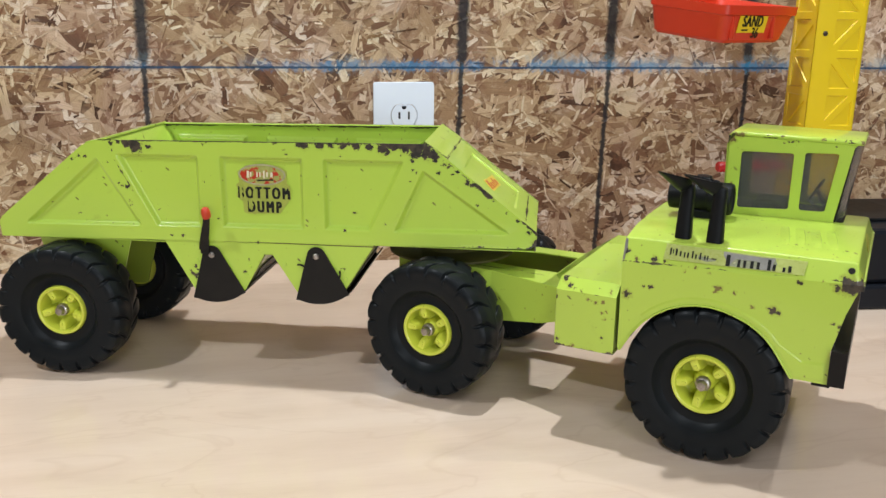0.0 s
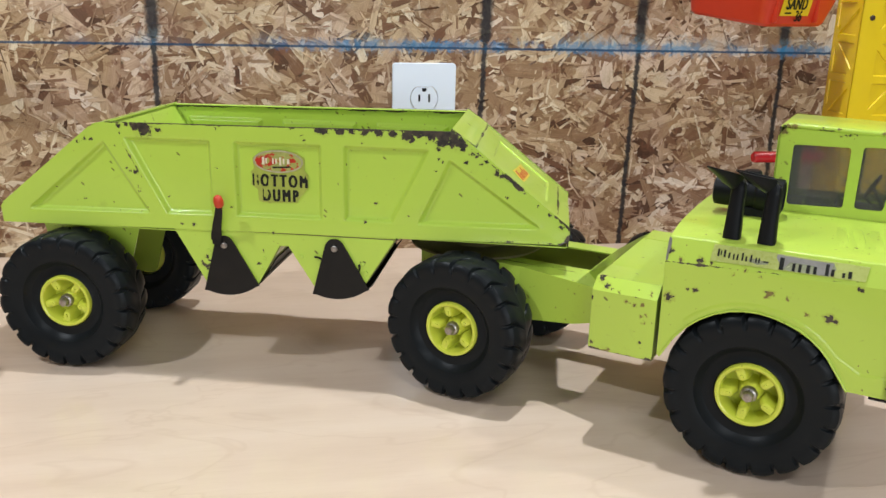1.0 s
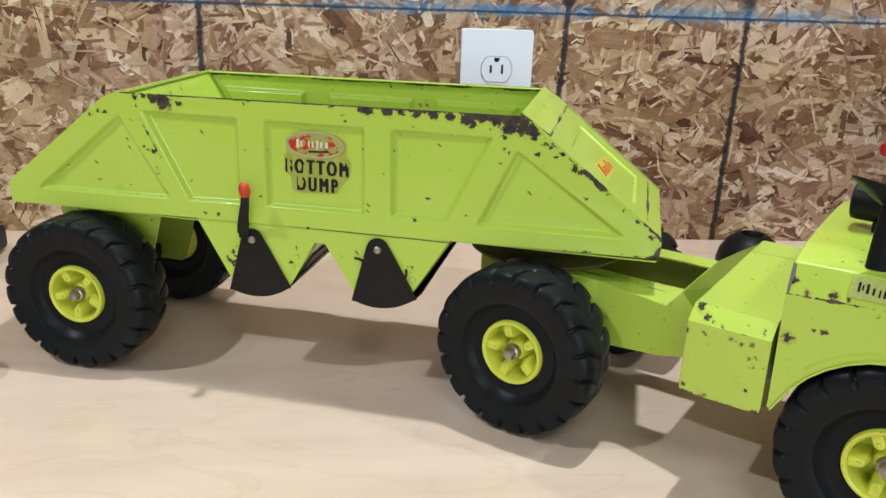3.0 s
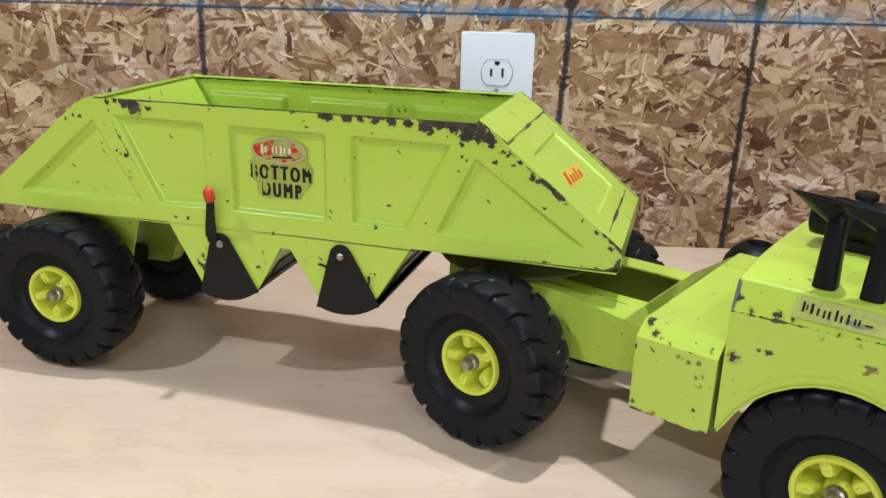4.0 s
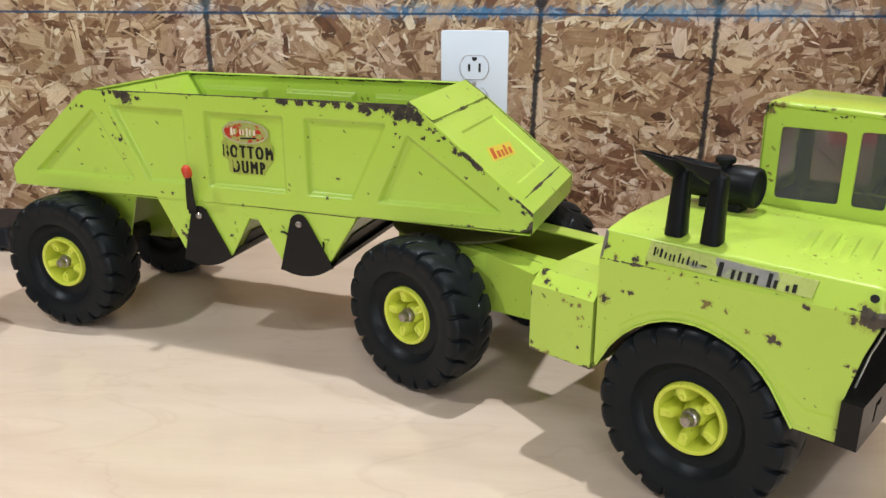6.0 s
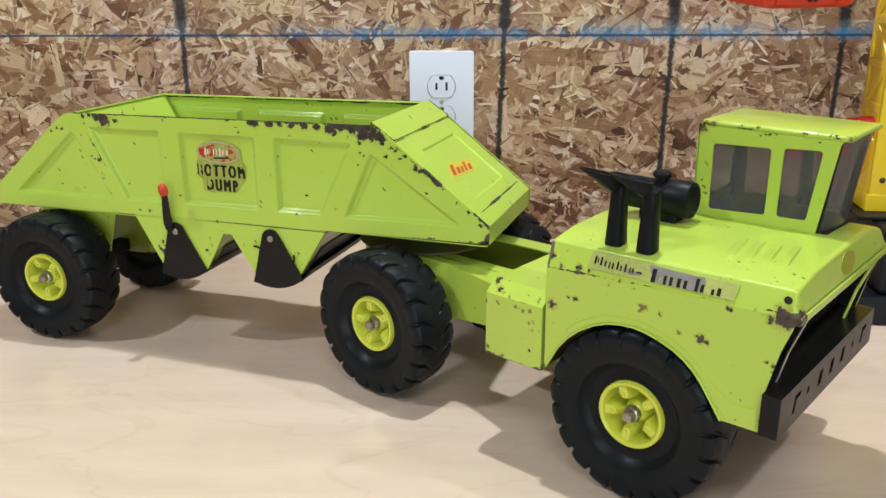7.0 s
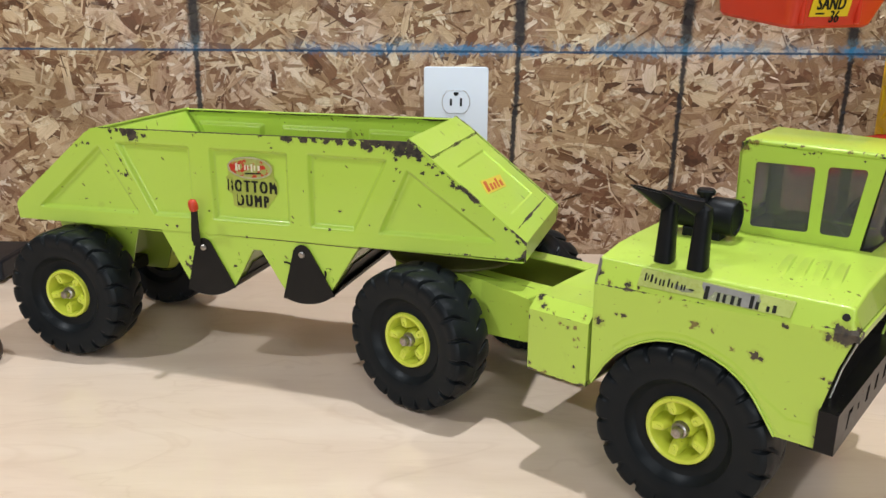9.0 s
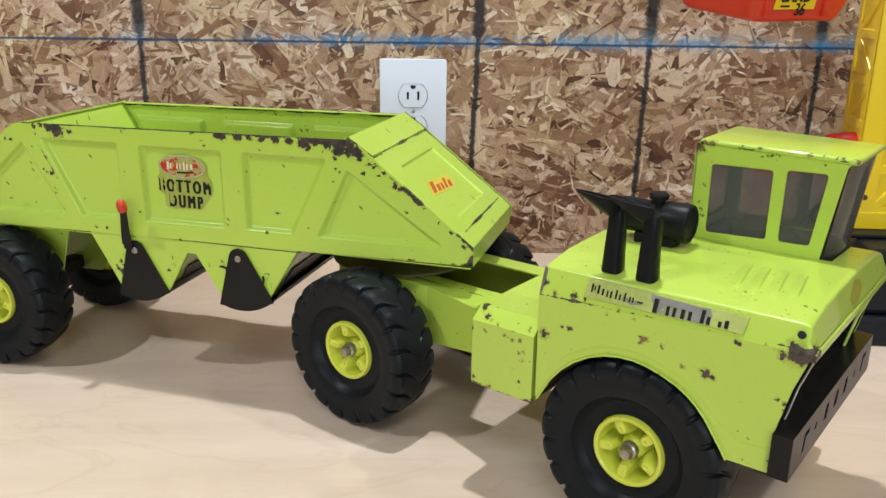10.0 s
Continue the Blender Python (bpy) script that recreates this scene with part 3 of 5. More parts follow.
# ---- toy wheels ----
def tyre_mesh():
    """A wide rubber tyre moulded with staggered, bulging lugs; the axle lies along y, and the outer face looks to -y."""
    half = [(0.0240, 0.0170, 0), (0.0240, 0.0035, 0), (0.0252, 0.0020, 0), (0.0285, 0.0034, 0), (0.0330, 0.0030, 0), (0.0360, 0.0002, 0), (0.0383, -0.0034, 0), (0.0420, -0.0046, 0), (0.0470, -0.0050, 0), (0.0498, -0.0050, 0),
            (0.0506, -0.0050, 0.55), (0.0530, -0.0047, 1), (0.0556, -0.0038, 1), (0.0574, -0.0022, 1), (0.0584, 0.0002, 1), (0.0589, 0.0030, 1), (0.0593, 0.0060, 0.95), (0.0601, 0.0090, 0.72), (0.0613, 0.0118, 0.38), (0.0623, 0.0140, 0.1), (0.0627, 0.0160, 0), (0.0628, 0.0174, 0)]
    wide = 0.0318
    half = [(r, y * wide / 0.0355 if y > 0 else y, w) for r, y, w in half]
    profile = [(r, y, w, 0) for r, y, w in half] + [(r, wide - y, w, 1) for r, y, w in reversed(half)]
    lugs, fine = 20, 22
    steps = lugs * fine
    bm = bmesh.new()
    rings = []
    for r, y, w, side in profile:
        ring = []
        depth = y if side == 0 else wide - y
        inside = max(0.0, depth) / (wide / 2)
        slant = 0.50 * inside**1.3 + 0.5 * side
        notch = 0.12 * (1 - 0.6 * inside)
        for i in range(steps):
            a = 2 * math.pi * (i / fine - slant) / lugs
            along = (i % fine / fine - notch) / (1 - notch)
            rise = 0.0 if along <= 0 else min(1.0, along / 0.045, (1 - along) / 0.045) * (0.78 + 0.22 * math.sin(math.pi * along))
            out = 0.0036 * w * rise
            push = out * (0.42 if depth < 0 else 0.0)
            ring.append(bm.verts.new(((r + out) * math.cos(a), y + (push if side else -push), (r + out) * math.sin(a))))
        rings.append(ring)
    for p, q in zip(rings, rings[1:] + rings[:1]):
        for i in range(steps):
            j = (i + 1) % steps
            bm.faces.new((p[i], p[j], q[j], q[i]))
    return finish(bm, "tyre", RUBBER, 32)


def rim_mesh():
    """A deep plastic rim: a rounded lip, five blunt tongues reaching in from it, and a small hub."""
    ring = [(0.0262, 0.0185), (0.0262, 0.0008), (0.0254, -0.0006), (0.0240, -0.0009), (0.0226, -0.0002), (0.0219, 0.0016), (0.0212, 0.0195), (0.0112, 0.0190), (0.0086, 0.0090), (0.0068, 0.0064), (0.0055, 0.0052), (0.0, 0.0052)]
    bm = lathe(ring, 56, "y")
    for i in range(5):
        a = math.pi / 2 + 2 * math.pi * i / 5
        ca, sa = math.cos(a), math.sin(a)

        def solid(shape):
            rings = []
            for depth, inner, outer, wide in shape:
                outline = [(outer, wide), (outer, -wide)] + [(inner + wide - wide * math.cos(q), wide * math.sin(q)) for q in [-math.pi / 2 + math.pi * k / 8 for k in range(9)]]
                rings.append([bm.verts.new((r * ca - v * sa, depth, r * sa + v * ca)) for r, v in outline])
            for p, q in zip(rings, rings[1:]):
                for k in range(len(p)):
                    bm.faces.new((p[k], p[(k + 1) % len(p)], q[(k + 1) % len(p)], q[k]))
            bm.faces.new(rings[-1])

        solid(((0.0192, 0.0078, 0.0214, 0.0048), (0.0080, 0.0098, 0.0216, 0.0042), (0.0030, 0.0116, 0.0218, 0.0037), (0.0018, 0.0124, 0.0218, 0.0031), (0.0015, 0.0135, 0.0217, 0.0022)))
        solid(((0.0016, 0.0138, 0.0172, 0.0011), (0.0004, 0.0140, 0.0170, 0.0009)))
    bmesh.ops.scale(bm, vec=(0.92, 1, 0.92), verts=bm.verts)
    return finish(bm, "rim", RIM, 35)


def nut_mesh():
    bm = lathe([(0.0062, 0.0046), (0.0062, 0.0030), (0.0054, 0.0012), (0.0044, 0.0006)], 20, "y")
    lathe([(0.0044, 0.0008), (0.0044, -0.0030), (0.0036, -0.0042), (0.0020, -0.0046), (0.0, -0.0046)], 6, "y", bm)
    return finish(bm, "axle_nut", NUTSTEEL, 30)


TYRE, RIM_MESH, NUT = tyre_mesh(), rim_mesh(), nut_mesh()
WHEEL_BACK = finish(lathe([(0.0034, 0.0205), (0.0238, 0.0205), (0.0238, 0.0215), (0.0034, 0.0215)], 40, "y", closed=True), "wheel_back", RIM, 30)


def wheel(parent, u, v, flip, spin):
    hub = new("wheel")
    hub.parent = parent
    hub.empty_display_size = 0.01
    hub.matrix_basis = pose(u, v, 0.0628, 0, 0, 180 if flip else 0) @ pose(0, 0, 0, 0, spin, 0)
    part("tyre", TYRE, RUBBER, hub, "chunky black rubber tyre")
    part("rim", RIM_MESH, RIM, hub, "yellow-lime plastic rim")
    part("axle_nut", NUT, NUTSTEEL, hub, "rusty zinc axle nut")
    part("wheel_back", WHEEL_BACK, RIM, hub, "lime inner disc")
    return hub


# ---- the bottom-dump trailer ----
trailer = thing("toy_dump_trailer", pose(-0.2306, 0.8465, 0, 0, 0, -16.3), "lime green pressed-steel toy bottom-dump trailer, chipped along its rim", "toy trailer")
NEAR, FAR = 0.0215, 0.1600
MID = (NEAR + FAR) / 2
OUTLINE = [(-0.0644, 0.1285), (0.4405, 0.1360), (0.4465, 0.1395), (0.4468, 0.1510), (0.3560, 0.2225), (0.3440, 0.2278), (0.0420, 0.2238), (0.0255, 0.2185), (-0.0620, 0.1480), (-0.0655, 0.1430)]
PANELS = [
    [(-0.0430, 0.1405), (0.0800, 0.1425), (0.0385, 0.2090)],
    [(0.0550, 0.2125), (0.0925, 0.1430), (0.1370, 0.1436), (0.1370, 0.2125)],
    [(0.1555, 0.1440), (0.2350, 0.1452), (0.2350, 0.2130), (0.1555, 0.2125)],
    [(0.2520, 0.1455), (0.2960, 0.1462), (0.3290, 0.2132), (0.2520, 0.2130)],
    [(0.3150, 0.1455), (0.4270, 0.1475), (0.3430, 0.2065)],
]
RIMWEAR = ((0.042, 0.2238), (0.344, 0.2278), 0.0040, ((0.0, 0.9), (0.10, 0.9), (0.2, 0.85), (0.5, 0.92), (0.62, 1.18), (0.9, 1.36), (1.0, 1.65)))
RIMLINE = ((0.030, 0.2234), (0.344, 0.2276), 0.0009, ((0.0, 1.3), (1.0, 1.45)))
RIBWEAR = ((0.0520, 0.2130), (0.0900, 0.1440), 0.0016, ((0.0, 0.9), (0.4, 1.05), (0.7, 0.75), (1.0, 0.8)))
NOSEWEAR = ((0.344, 0.2278), (0.4468, 0.1510), 0.0036, ((0.0, 1.0), (0.10, 1.05), (0.25, 1.02), (0.6, 0.98), (0.9, 1.05), (1.0, 1.35)))
TAILWEAR = ((-0.064, 0.146), (0.042, 0.2238), 0.0022, ((0.0, 0.7), (0.5, 0.7), (0.8, 0.9), (1.0, 0.75)))
FOOTWEAR = ((0.25, 0.1335), (0.447, 0.137), 0.0030, ((0.0, 0.55), (0.4, 0.8), (0.8, 0.85), (0.95, 1.1), (1.0, 1.7)))
TAILCHIPS = [(0.0764, 0.2189, 8.1), (0.0691, 0.2204, 4.2), (0.0541, 0.2208, 2.3), (0.0607, 0.2229, 2.3), (0.0899, 0.2184, 2.7), (0.0669, 0.223, 3.3), (0.0219, 0.2088, 1.8), (0.0278, 0.2077, 1.4), (0.0142, 0.2049, 1.2), (0.0587, 0.1839, 1.5),
             (0.0615, 0.1814, 1.5), (0.067, 0.1808, 2.4), (0.0679, 0.1677, 1.5), (0.0689, 0.1634, 1.2), (0.049, 0.203, 1.0), (0.0545, 0.2145, 1.4), (0.1417, 0.2218, 1.4), (0.1454, 0.2241, 1.6), (0.2096, 0.2254, 1.9), (0.2312, 0.2241, 2.9),
             (0.217, 0.2187, 0.9), (0.2196, 0.2154, 1.1), (0.0149, 0.1529, 1.0), (0.0942, 0.159, 1.0), (0.141, 0.1877, 1.1), (0.1537, 0.1532, 1.4), (0.0753, 0.149, 1.0)]
RIMCHIPS = [(0.2359, 0.2245, 4.2), (0.2507, 0.2249, 4.4), (0.2612, 0.2249, 3.0), (0.2715, 0.224, 3.6), (0.2837, 0.2241, 3.6), (0.2959, 0.2241, 3.8), (0.3078, 0.2232, 5.0), (0.3118, 0.2204, 3.2), (0.3177, 0.2231, 2.9), (0.3294, 0.2237, 5.6),
            (0.3372, 0.221, 7.0), (0.3468, 0.2209, 6.6), (0.3525, 0.2186, 6.0), (0.3546, 0.2133, 2.3), (0.3345, 0.2124, 1.9), (0.3347, 0.2039, 1.2), (0.338, 0.2018, 1.3), (0.3578, 0.2023, 1.7), (0.324, 0.2171, 1.0), (0.3329, 0.1938, 1.0),
            (0.3702, 0.2017, 1.0), (0.3836, 0.1946, 3.0), (0.3875, 0.1922, 1.8), (0.3748, 0.204, 1.5), (0.399, 0.185, 1.3), (0.3662, 0.2078, 1.3), (0.2693, 0.2149, 0.9), (0.3623, 0.2102, 1.9), (0.2484, 0.1787, 1.1), (0.2317, 0.1952, 0.9)]
LOWCHIPS = [(0.1269, 0.1061, 2.4), (0.1300, 0.1030, 2.2), (0.1267, 0.0972, 2.8), (0.1240, 0.0990, 2.0), (0.1296, 0.0985, 1.8), (0.1226, 0.1012, 1.8), (0.1282, 0.0945, 1.8), (0.1797, 0.1146, 1.5), (0.1744, 0.1024, 1.5), (0.1898, 0.1321, 1.5), (0.2716, 0.1463, 1.4), (0.1063, 0.1355, 1.5), (0.1175, 0.1354, 2.1),
            (0.2805, 0.1626, 1.6), (0.3099, 0.1544, 1.4), (0.2694, 0.1095, 1.4), (0.4462, 0.1414, 4.6), (0.4396, 0.1516, 2.4), (0.4295, 0.1614, 1.5), (0.4279, 0.1343, 2.0), (0.3793, 0.1339, 2.5), (0.3932, 0.1747, 1.2), (0.4073, 0.1782, 0.9), (0.4197, 0.1687, 0.9)]
TRAILERPAINT = paint("trailer_enamel", LIME, (RIMWEAR, RIMLINE, RIBWEAR, NOSEWEAR, TAILWEAR, FOOTWEAR), 0.0, spots=TAILCHIPS + RIMCHIPS + LOWCHIPS)
FARPAINT = paint("far_side_enamel", LIME, (((0.030, 0.2228), (0.344, 0.2270), 0.0016, ((0.0, 1.7), (1.0, 1.8))), TAILWEAR), 1.9)
NOSEPAINT = paint("nose_enamel", LIME, (((0.4362, 0.036), (0.4362, 0.150), 0.0010, ((0.0, 1.1), (0.3, 1.3), (0.6, 1.15), (1.0, 1.3))), ((0.365, 0.02), (0.365, 0.16), 0.0012, ((0.0, 1.1), (1.0, 1.1))), ((0.345, 0.0232), (0.447, 0.0232), 0.0011, ((0.0, 1.25), (0.5, 1.5), (1.0, 1.35))), ((0.345, 0.1584), (0.447, 0.1584), 0.0013, ((0.0, 1.7), (1.0, 1.6)))), 0.7, (0, 1))
part("side_panel", pressed(OUTLINE, lambda p, q, d: (p, NEAR + d, q), 0.0012, PANELS, depth=0.0045, slope=0.0052), TRAILERPAINT, trailer, "ribbed lime side with dark chipped rim", 60, True)
part("side_panel", pressed(OUTLINE, lambda p, q, d: (p, FAR - d, q), 0.0012, PANELS, depth=0.0045, slope=0.0052), FARPAINT, trailer, "ribbed lime side with dark chipped rim", 60, True)


def sheet(a, b, lo, hi, thick, panels=(), depth=0.0014, slope=0.0022, bm=None):
    """A flat sheet across the body from the profile point a (u, z) to b, between two v; panels in (along, v)."""
    d = Vector((b[0] - a[0], b[1] - a[1]))
    size, t = d.length, d.normalized()
    n = Vector((-t.y, t.x))
    if n.y < 0:
        n = -n
    place = lambda p, q, e: (a[0] + t.x * p - n.x * e, q, a[1] + t.y * p - n.y * e)
    return pressed([(0, lo), (size, lo), (size, hi), (0, hi)], place, thick, panels, depth=depth, slope=slope, bm=bm)


IN0, IN1 = NEAR + 0.0013, FAR - 0.0013
front = part("front_plate", sheet((0.3620, 0.2168), (0.4462, 0.1508), IN0, IN1, 0.0012, [[(0.020, 0.050), (0.083, 0.050), (0.083, 0.135), (0.020, 0.135)]], 0.0014, 0.0030), NOSEPAINT, trailer, "sloping lime nose plate")
part("top_flange", sheet((0.3450, 0.2300), (0.3650, 0.2163), IN0, IN1, 0.0026), NOSEPAINT, trailer)
part("nose_lip", block((0.4448, IN0, 0.1345), (0.4462, IN1, 0.1506), 0.0003, 1), NOSEPAINT, trailer)
part("rear_plate", sheet((-0.0615, 0.1470), (0.0300, 0.2215), IN0, IN1, 0.0012, [[(0.018, 0.045), (0.10, 0.045), (0.10, 0.138), (0.018, 0.138)]], 0.0009, 0.0016), LIMEPLAIN, trailer, "sloping lime tail plate")
part("rear_flange", sheet((0.0290, 0.2212), (0.0460, 0.2250), IN0, IN1, 0.0016), LIMEPLAIN, trailer)
part("tail_lip", block((-0.0640, IN0, 0.1290), (-0.0626, IN1, 0.1470), 0.0003, 1), LIMEPLAIN, trailer)
for v0, v1 in ((NEAR + 0.0013, NEAR + 0.0040), (FAR - 0.0040, FAR - 0.0013)):
    part("rim_fold", sheet((0.0440, 0.2232), (0.3440, 0.2271), v0, v1, 0.0010), TRAILERPAINT, trailer)
part("rim_roll", sweep([(0.0425, FAR - 0.0034, 0.2232), (0.344, FAR - 0.0034, 0.2272)], [(0.0052, 0.0014)] * 2), LIMEPLAIN, trailer, "rolled rim of the side")
# inner hopper slopes
part("hopper_slope", sheet((0.300, 0.1330), (0.3445, 0.2255), IN0, IN1, 0.0010), LIMEPLAIN, trailer)
part("hopper_slope", sheet((0.100, 0.1310), (0.0440, 0.2238), IN0, IN1, 0.0010), LIMEPLAIN, trailer)
part("belly_plate", block((0.2995, IN0, 0.1330), (0.4447, IN1, 0.1343), 0.0003, 1), LIMEPLAIN, trailer)
part("belly_plate", block((-0.0625, IN0, 0.1283), (0.1000, IN1, 0.1296), 0.0003, 1), LIMEPLAIN, trailer)
# hidden plate added so no light leaks through onto the bench
part("hopper_light_stop", block((0.0985, IN0, 0.1312), (0.3005, IN1, 0.1322), 0.0002, 1), SHADEDARK, trailer, "unseen dark plate added to stop light through the hopper")
# the two chutes below the body
CHUTE = [(0.0975, 0.1320), (0.1270, 0.0800), (0.1742, 0.0835), (0.1945, 0.1205), (0.2025, 0.1212), (0.2290, 0.0790), (0.2700, 0.0870), (0.2990, 0.1338)]
for v in (NEAR + 0.0014, FAR - 0.0026):
    part("chute_side", prism(CHUTE, lambda p, q, d: (p, d, q), v, v + 0.0012), TRAILERPAINT, trailer)
# slopes turned from the light get the darker lime as painted shade
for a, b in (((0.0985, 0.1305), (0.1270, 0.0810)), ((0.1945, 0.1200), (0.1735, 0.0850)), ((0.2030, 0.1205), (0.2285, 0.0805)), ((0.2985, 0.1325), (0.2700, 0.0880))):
    part("chute_slope", sheet(a, b, NEAR + 0.0027, FAR - 0.0027, 0.0010), LIMEPLAIN if a[0] < b[0] else SHADELIME, trailer)
for a, b in (((0.1872, 0.1052), (0.1750, 0.0848)), ((0.2880, 0.1136), (0.2713, 0.0878))):
    part("gate_flap", sheet(a, b, NEAR + 0.012, FAR - 0.0027, 0.0008), GATE, trailer, "black steel flap")
part("chute_ridge", block((0.1948, NEAR + 0.0027, 0.1196), (0.2022, FAR - 0.0027, 0.1208), 0.0003, 1), LIMEPLAIN, trailer)


def gate(u, z):
    """A clamshell gate: two rounded sector plates and the curved sheet between them."""
    lo, hi, r, e = radians(-21), radians(37), 0.0465, 0.0088
    pts = [(u + e * math.sin(a), z - e * math.cos(a)) for a in [hi + 1.45 + k * (2 * math.pi - 2.9 - (hi - lo)) / 10 for k in range(11)]]
    pts += [(u + (r + 0.0012) * math.sin(lo - 0.075), z - (r + 0.0012) * math.cos(lo - 0.075))]
    pts += [(u + r * math.sin(a), z - r * math.cos(a)) for a in [lo + (hi - lo) * k / 10 for k in range(11)]]
    pts += [(u + (r + 0.0010) * math.sin(hi + 0.06), z - (r + 0.0010) * math.cos(hi + 0.06))]
    leaf = new("gate")
    leaf.parent = trailer
    leaf.empty_display_size = 0.01
    for v in (NEAR - 0.0012, FAR + 0.0001):
        part("gate_plate", prism(pts, lambda p, q, d: (p, d, q), v, v + 0.0011), GATE, leaf, "black enamelled sector plate")
    bm = bmesh.new()
    arc = [lo - 0.03 + (hi - lo + 0.20) * k / 12 for k in range(13)]
    rows = [[bm.verts.new((u + rr * math.sin(a), v, z - rr * math.cos(a))) for a in arc] for v, rr in ((NEAR - 0.0001, r), (FAR, r), (FAR, r - 0.001), (NEAR - 0.0001, r - 0.001))]
    for a, b in zip(rows, rows[1:] + rows[:1]):
        for k in range(12):
            bm.faces.new((a[k], a[k + 1], b[k + 1], b[k]))
    for k in (0, 12):
        bm.faces.new([row[k] for row in rows])
    part("gate_floor", bm, GATE, leaf, smooth=30)
    bm = block((0, 0, 0), (0.006, FAR - NEAR - 0.002, 0.0009), 0.0003, 1)
    bmesh.ops.transform(bm, matrix=pose(u + r * math.sin(hi + 0.17), NEAR, z - r * math.cos(hi + 0.17), 0, -60, 0), verts=bm.verts)
    part("gate_lip", bm, GATE, leaf)
    part("rivet", lathe([(0.0029, NEAR - 0.0010), (0.0029, NEAR - 0.0022), (0.0020, NEAR - 0.0030), (0.0, NEAR - 0.0032)], 16, "y", m=Matrix.Translation((u, 0, z))), NUTSTEEL, leaf, "dull steel rivet")
    return leaf


gate(0.1445, 0.1184)
gate(0.2447, 0.1212)
lever = part("lever", sweep([(0.1385, NEAR - 0.0030, 0.1235), (0.1388, NEAR - 0.0034, 0.1275), (0.1414, NEAR - 0.0075, 0.1370), (0.1457, NEAR - 0.0130, 0.1500), (0.1482, NEAR - 0.0165, 0.1600)],
                            [(0.0018, 0.0100), (0.0020, 0.0100), (0.0022, 0.0085), (0.0024, 0.0070), (0.0026, 0.0060)]), GATE, trailer, "black steel lever", 40)
part("lever_foot", block((0.1345, NEAR - 0.0030, 0.1195), (0.1430, NEAR - 0.0013, 0.1270), 0.0005, 1), GATE, lever)
part("lever_tip", lathe([(0.0032, 0.0), (0.0041, 0.0012), (0.0043, 0.0060), (0.0034, 0.0092), (0.0016, 0.0106), (0.0, 0.0109)], 16, m=pose(0.1482, NEAR - 0.0160, 0.1575, 15, -3, 0)), KNOB, lever, "red vinyl tip", 40)
for u, z in ((0.1290, 0.1120), (0.1310, 0.1050), (0.1340, 0.0990), (0.1800, 0.1080), (0.1770, 0.0990), (0.2140, 0.1120), (0.2690, 0.1080), (0.2720, 0.1000)):
    part("dimple", lathe([(0.0021, NEAR + 0.0016), (0.0018, NEAR + 0.0006), (0.0, NEAR + 0.0002)], 12, "y", m=Matrix.Translation((u, 0, z))), LIMEPLAIN, trailer)
for u, z, turn in ((0.2335, 0.1040, 40), (0.2640, 0.1050, -40)):
    pts = [(u + 0.0085 * math.cos(radians(a)) - 0.0055, NEAR - 0.0004, z + 0.0085 * math.sin(radians(a))) for a in range(turn - 60, turn + 61, 20)]
    part("wire_stop", sweep(pts, [(0.0016, 0.0016)] * len(pts)), GATE, trailer, "thin black wire hook")
# axle carrier and axle
BRACKET = rounded([(-0.0480, 0.1284), (-0.0310, 0.0545), (0.0300, 0.0545), (0.0510, 0.1288)], [0, 0.006, 0.006, 0])
# far cheek is coloured darker for its shade and its grease smudges
for v, coat in ((0.0540, LIMEPLAIN), (0.1190, SHADELIME)):
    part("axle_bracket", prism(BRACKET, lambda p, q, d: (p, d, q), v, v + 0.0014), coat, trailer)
part("axle_saddle", block((-0.008, 0.0556, 0.0560), (0.008, 0.1188, 0.0700), 0.003), GATE, trailer)
part("axle", lathe([(0.003, 0.004), (0.003, 0.1775)], 12, "y", m=Matrix.Translation((0, 0, 0.0628))), STEEL, trailer, "steel axle rod")
wheel(trailer, 0.0, 0.0, False, 40)
wheel(trailer, 0.0, 2 * MID, True, 40)

# stickers on the trailer
sticker = part("sticker", prism([(0.1700, 0.1850), (0.1722, 0.1800), (0.1700, 0.1745), (0.1760, 0.1700), (0.1765, 0.1600), (0.1800, 0.1585), (0.2110, 0.1595), (0.2135, 0.1640), (0.2215, 0.1735), (0.2210, 0.1850), (0.2180, 0.1880), (0.2185, 0.1985), (0.2120, 0.2035), (0.1960, 0.2055), (0.1800, 0.2035), (0.1720, 0.1975), (0.1730, 0.1880)],
                                lambda p, q, d: (p, NEAR + 0.0040 - d, q), 0.0, 0.0002), FOIL, trailer, "torn yellowed sticker")
UP = pose(0, 0, 0, 90)
sticker_y = NEAR + 0.0036
lettering("BOTTOM", 0.0150, pose(0.1962, sticker_y, 0.1778) @ UP, INKBLACK, "lettering", sticker, 0.60, 0.00075, 1.50)
lettering("DUMP", 0.0150, pose(0.1962, sticker_y, 0.1648) @ UP, INKBLACK, "lettering", sticker, 0.60, 0.00075, 1.50)
oval = [(0.1950 + 0.0222 * math.cos(a), 0.1952 + 0.0100 * math.sin(a)) for a in [i * math.pi / 20 for i in range(40)]]
part("oval_badge", prism(shrunk(oval, 0.0010), lambda p, q, d: (p, sticker_y - d, q), 0.0, 0.0002), BADGE, sticker, "worn red and gold oval")
part("badge_ring", pressed(oval, lambda p, q, d: (p, sticker_y - 0.0005 + d, q), 0.0004, holes=[shrunk(oval, 0.0015)]), GOLD, sticker, "thin gold ring")
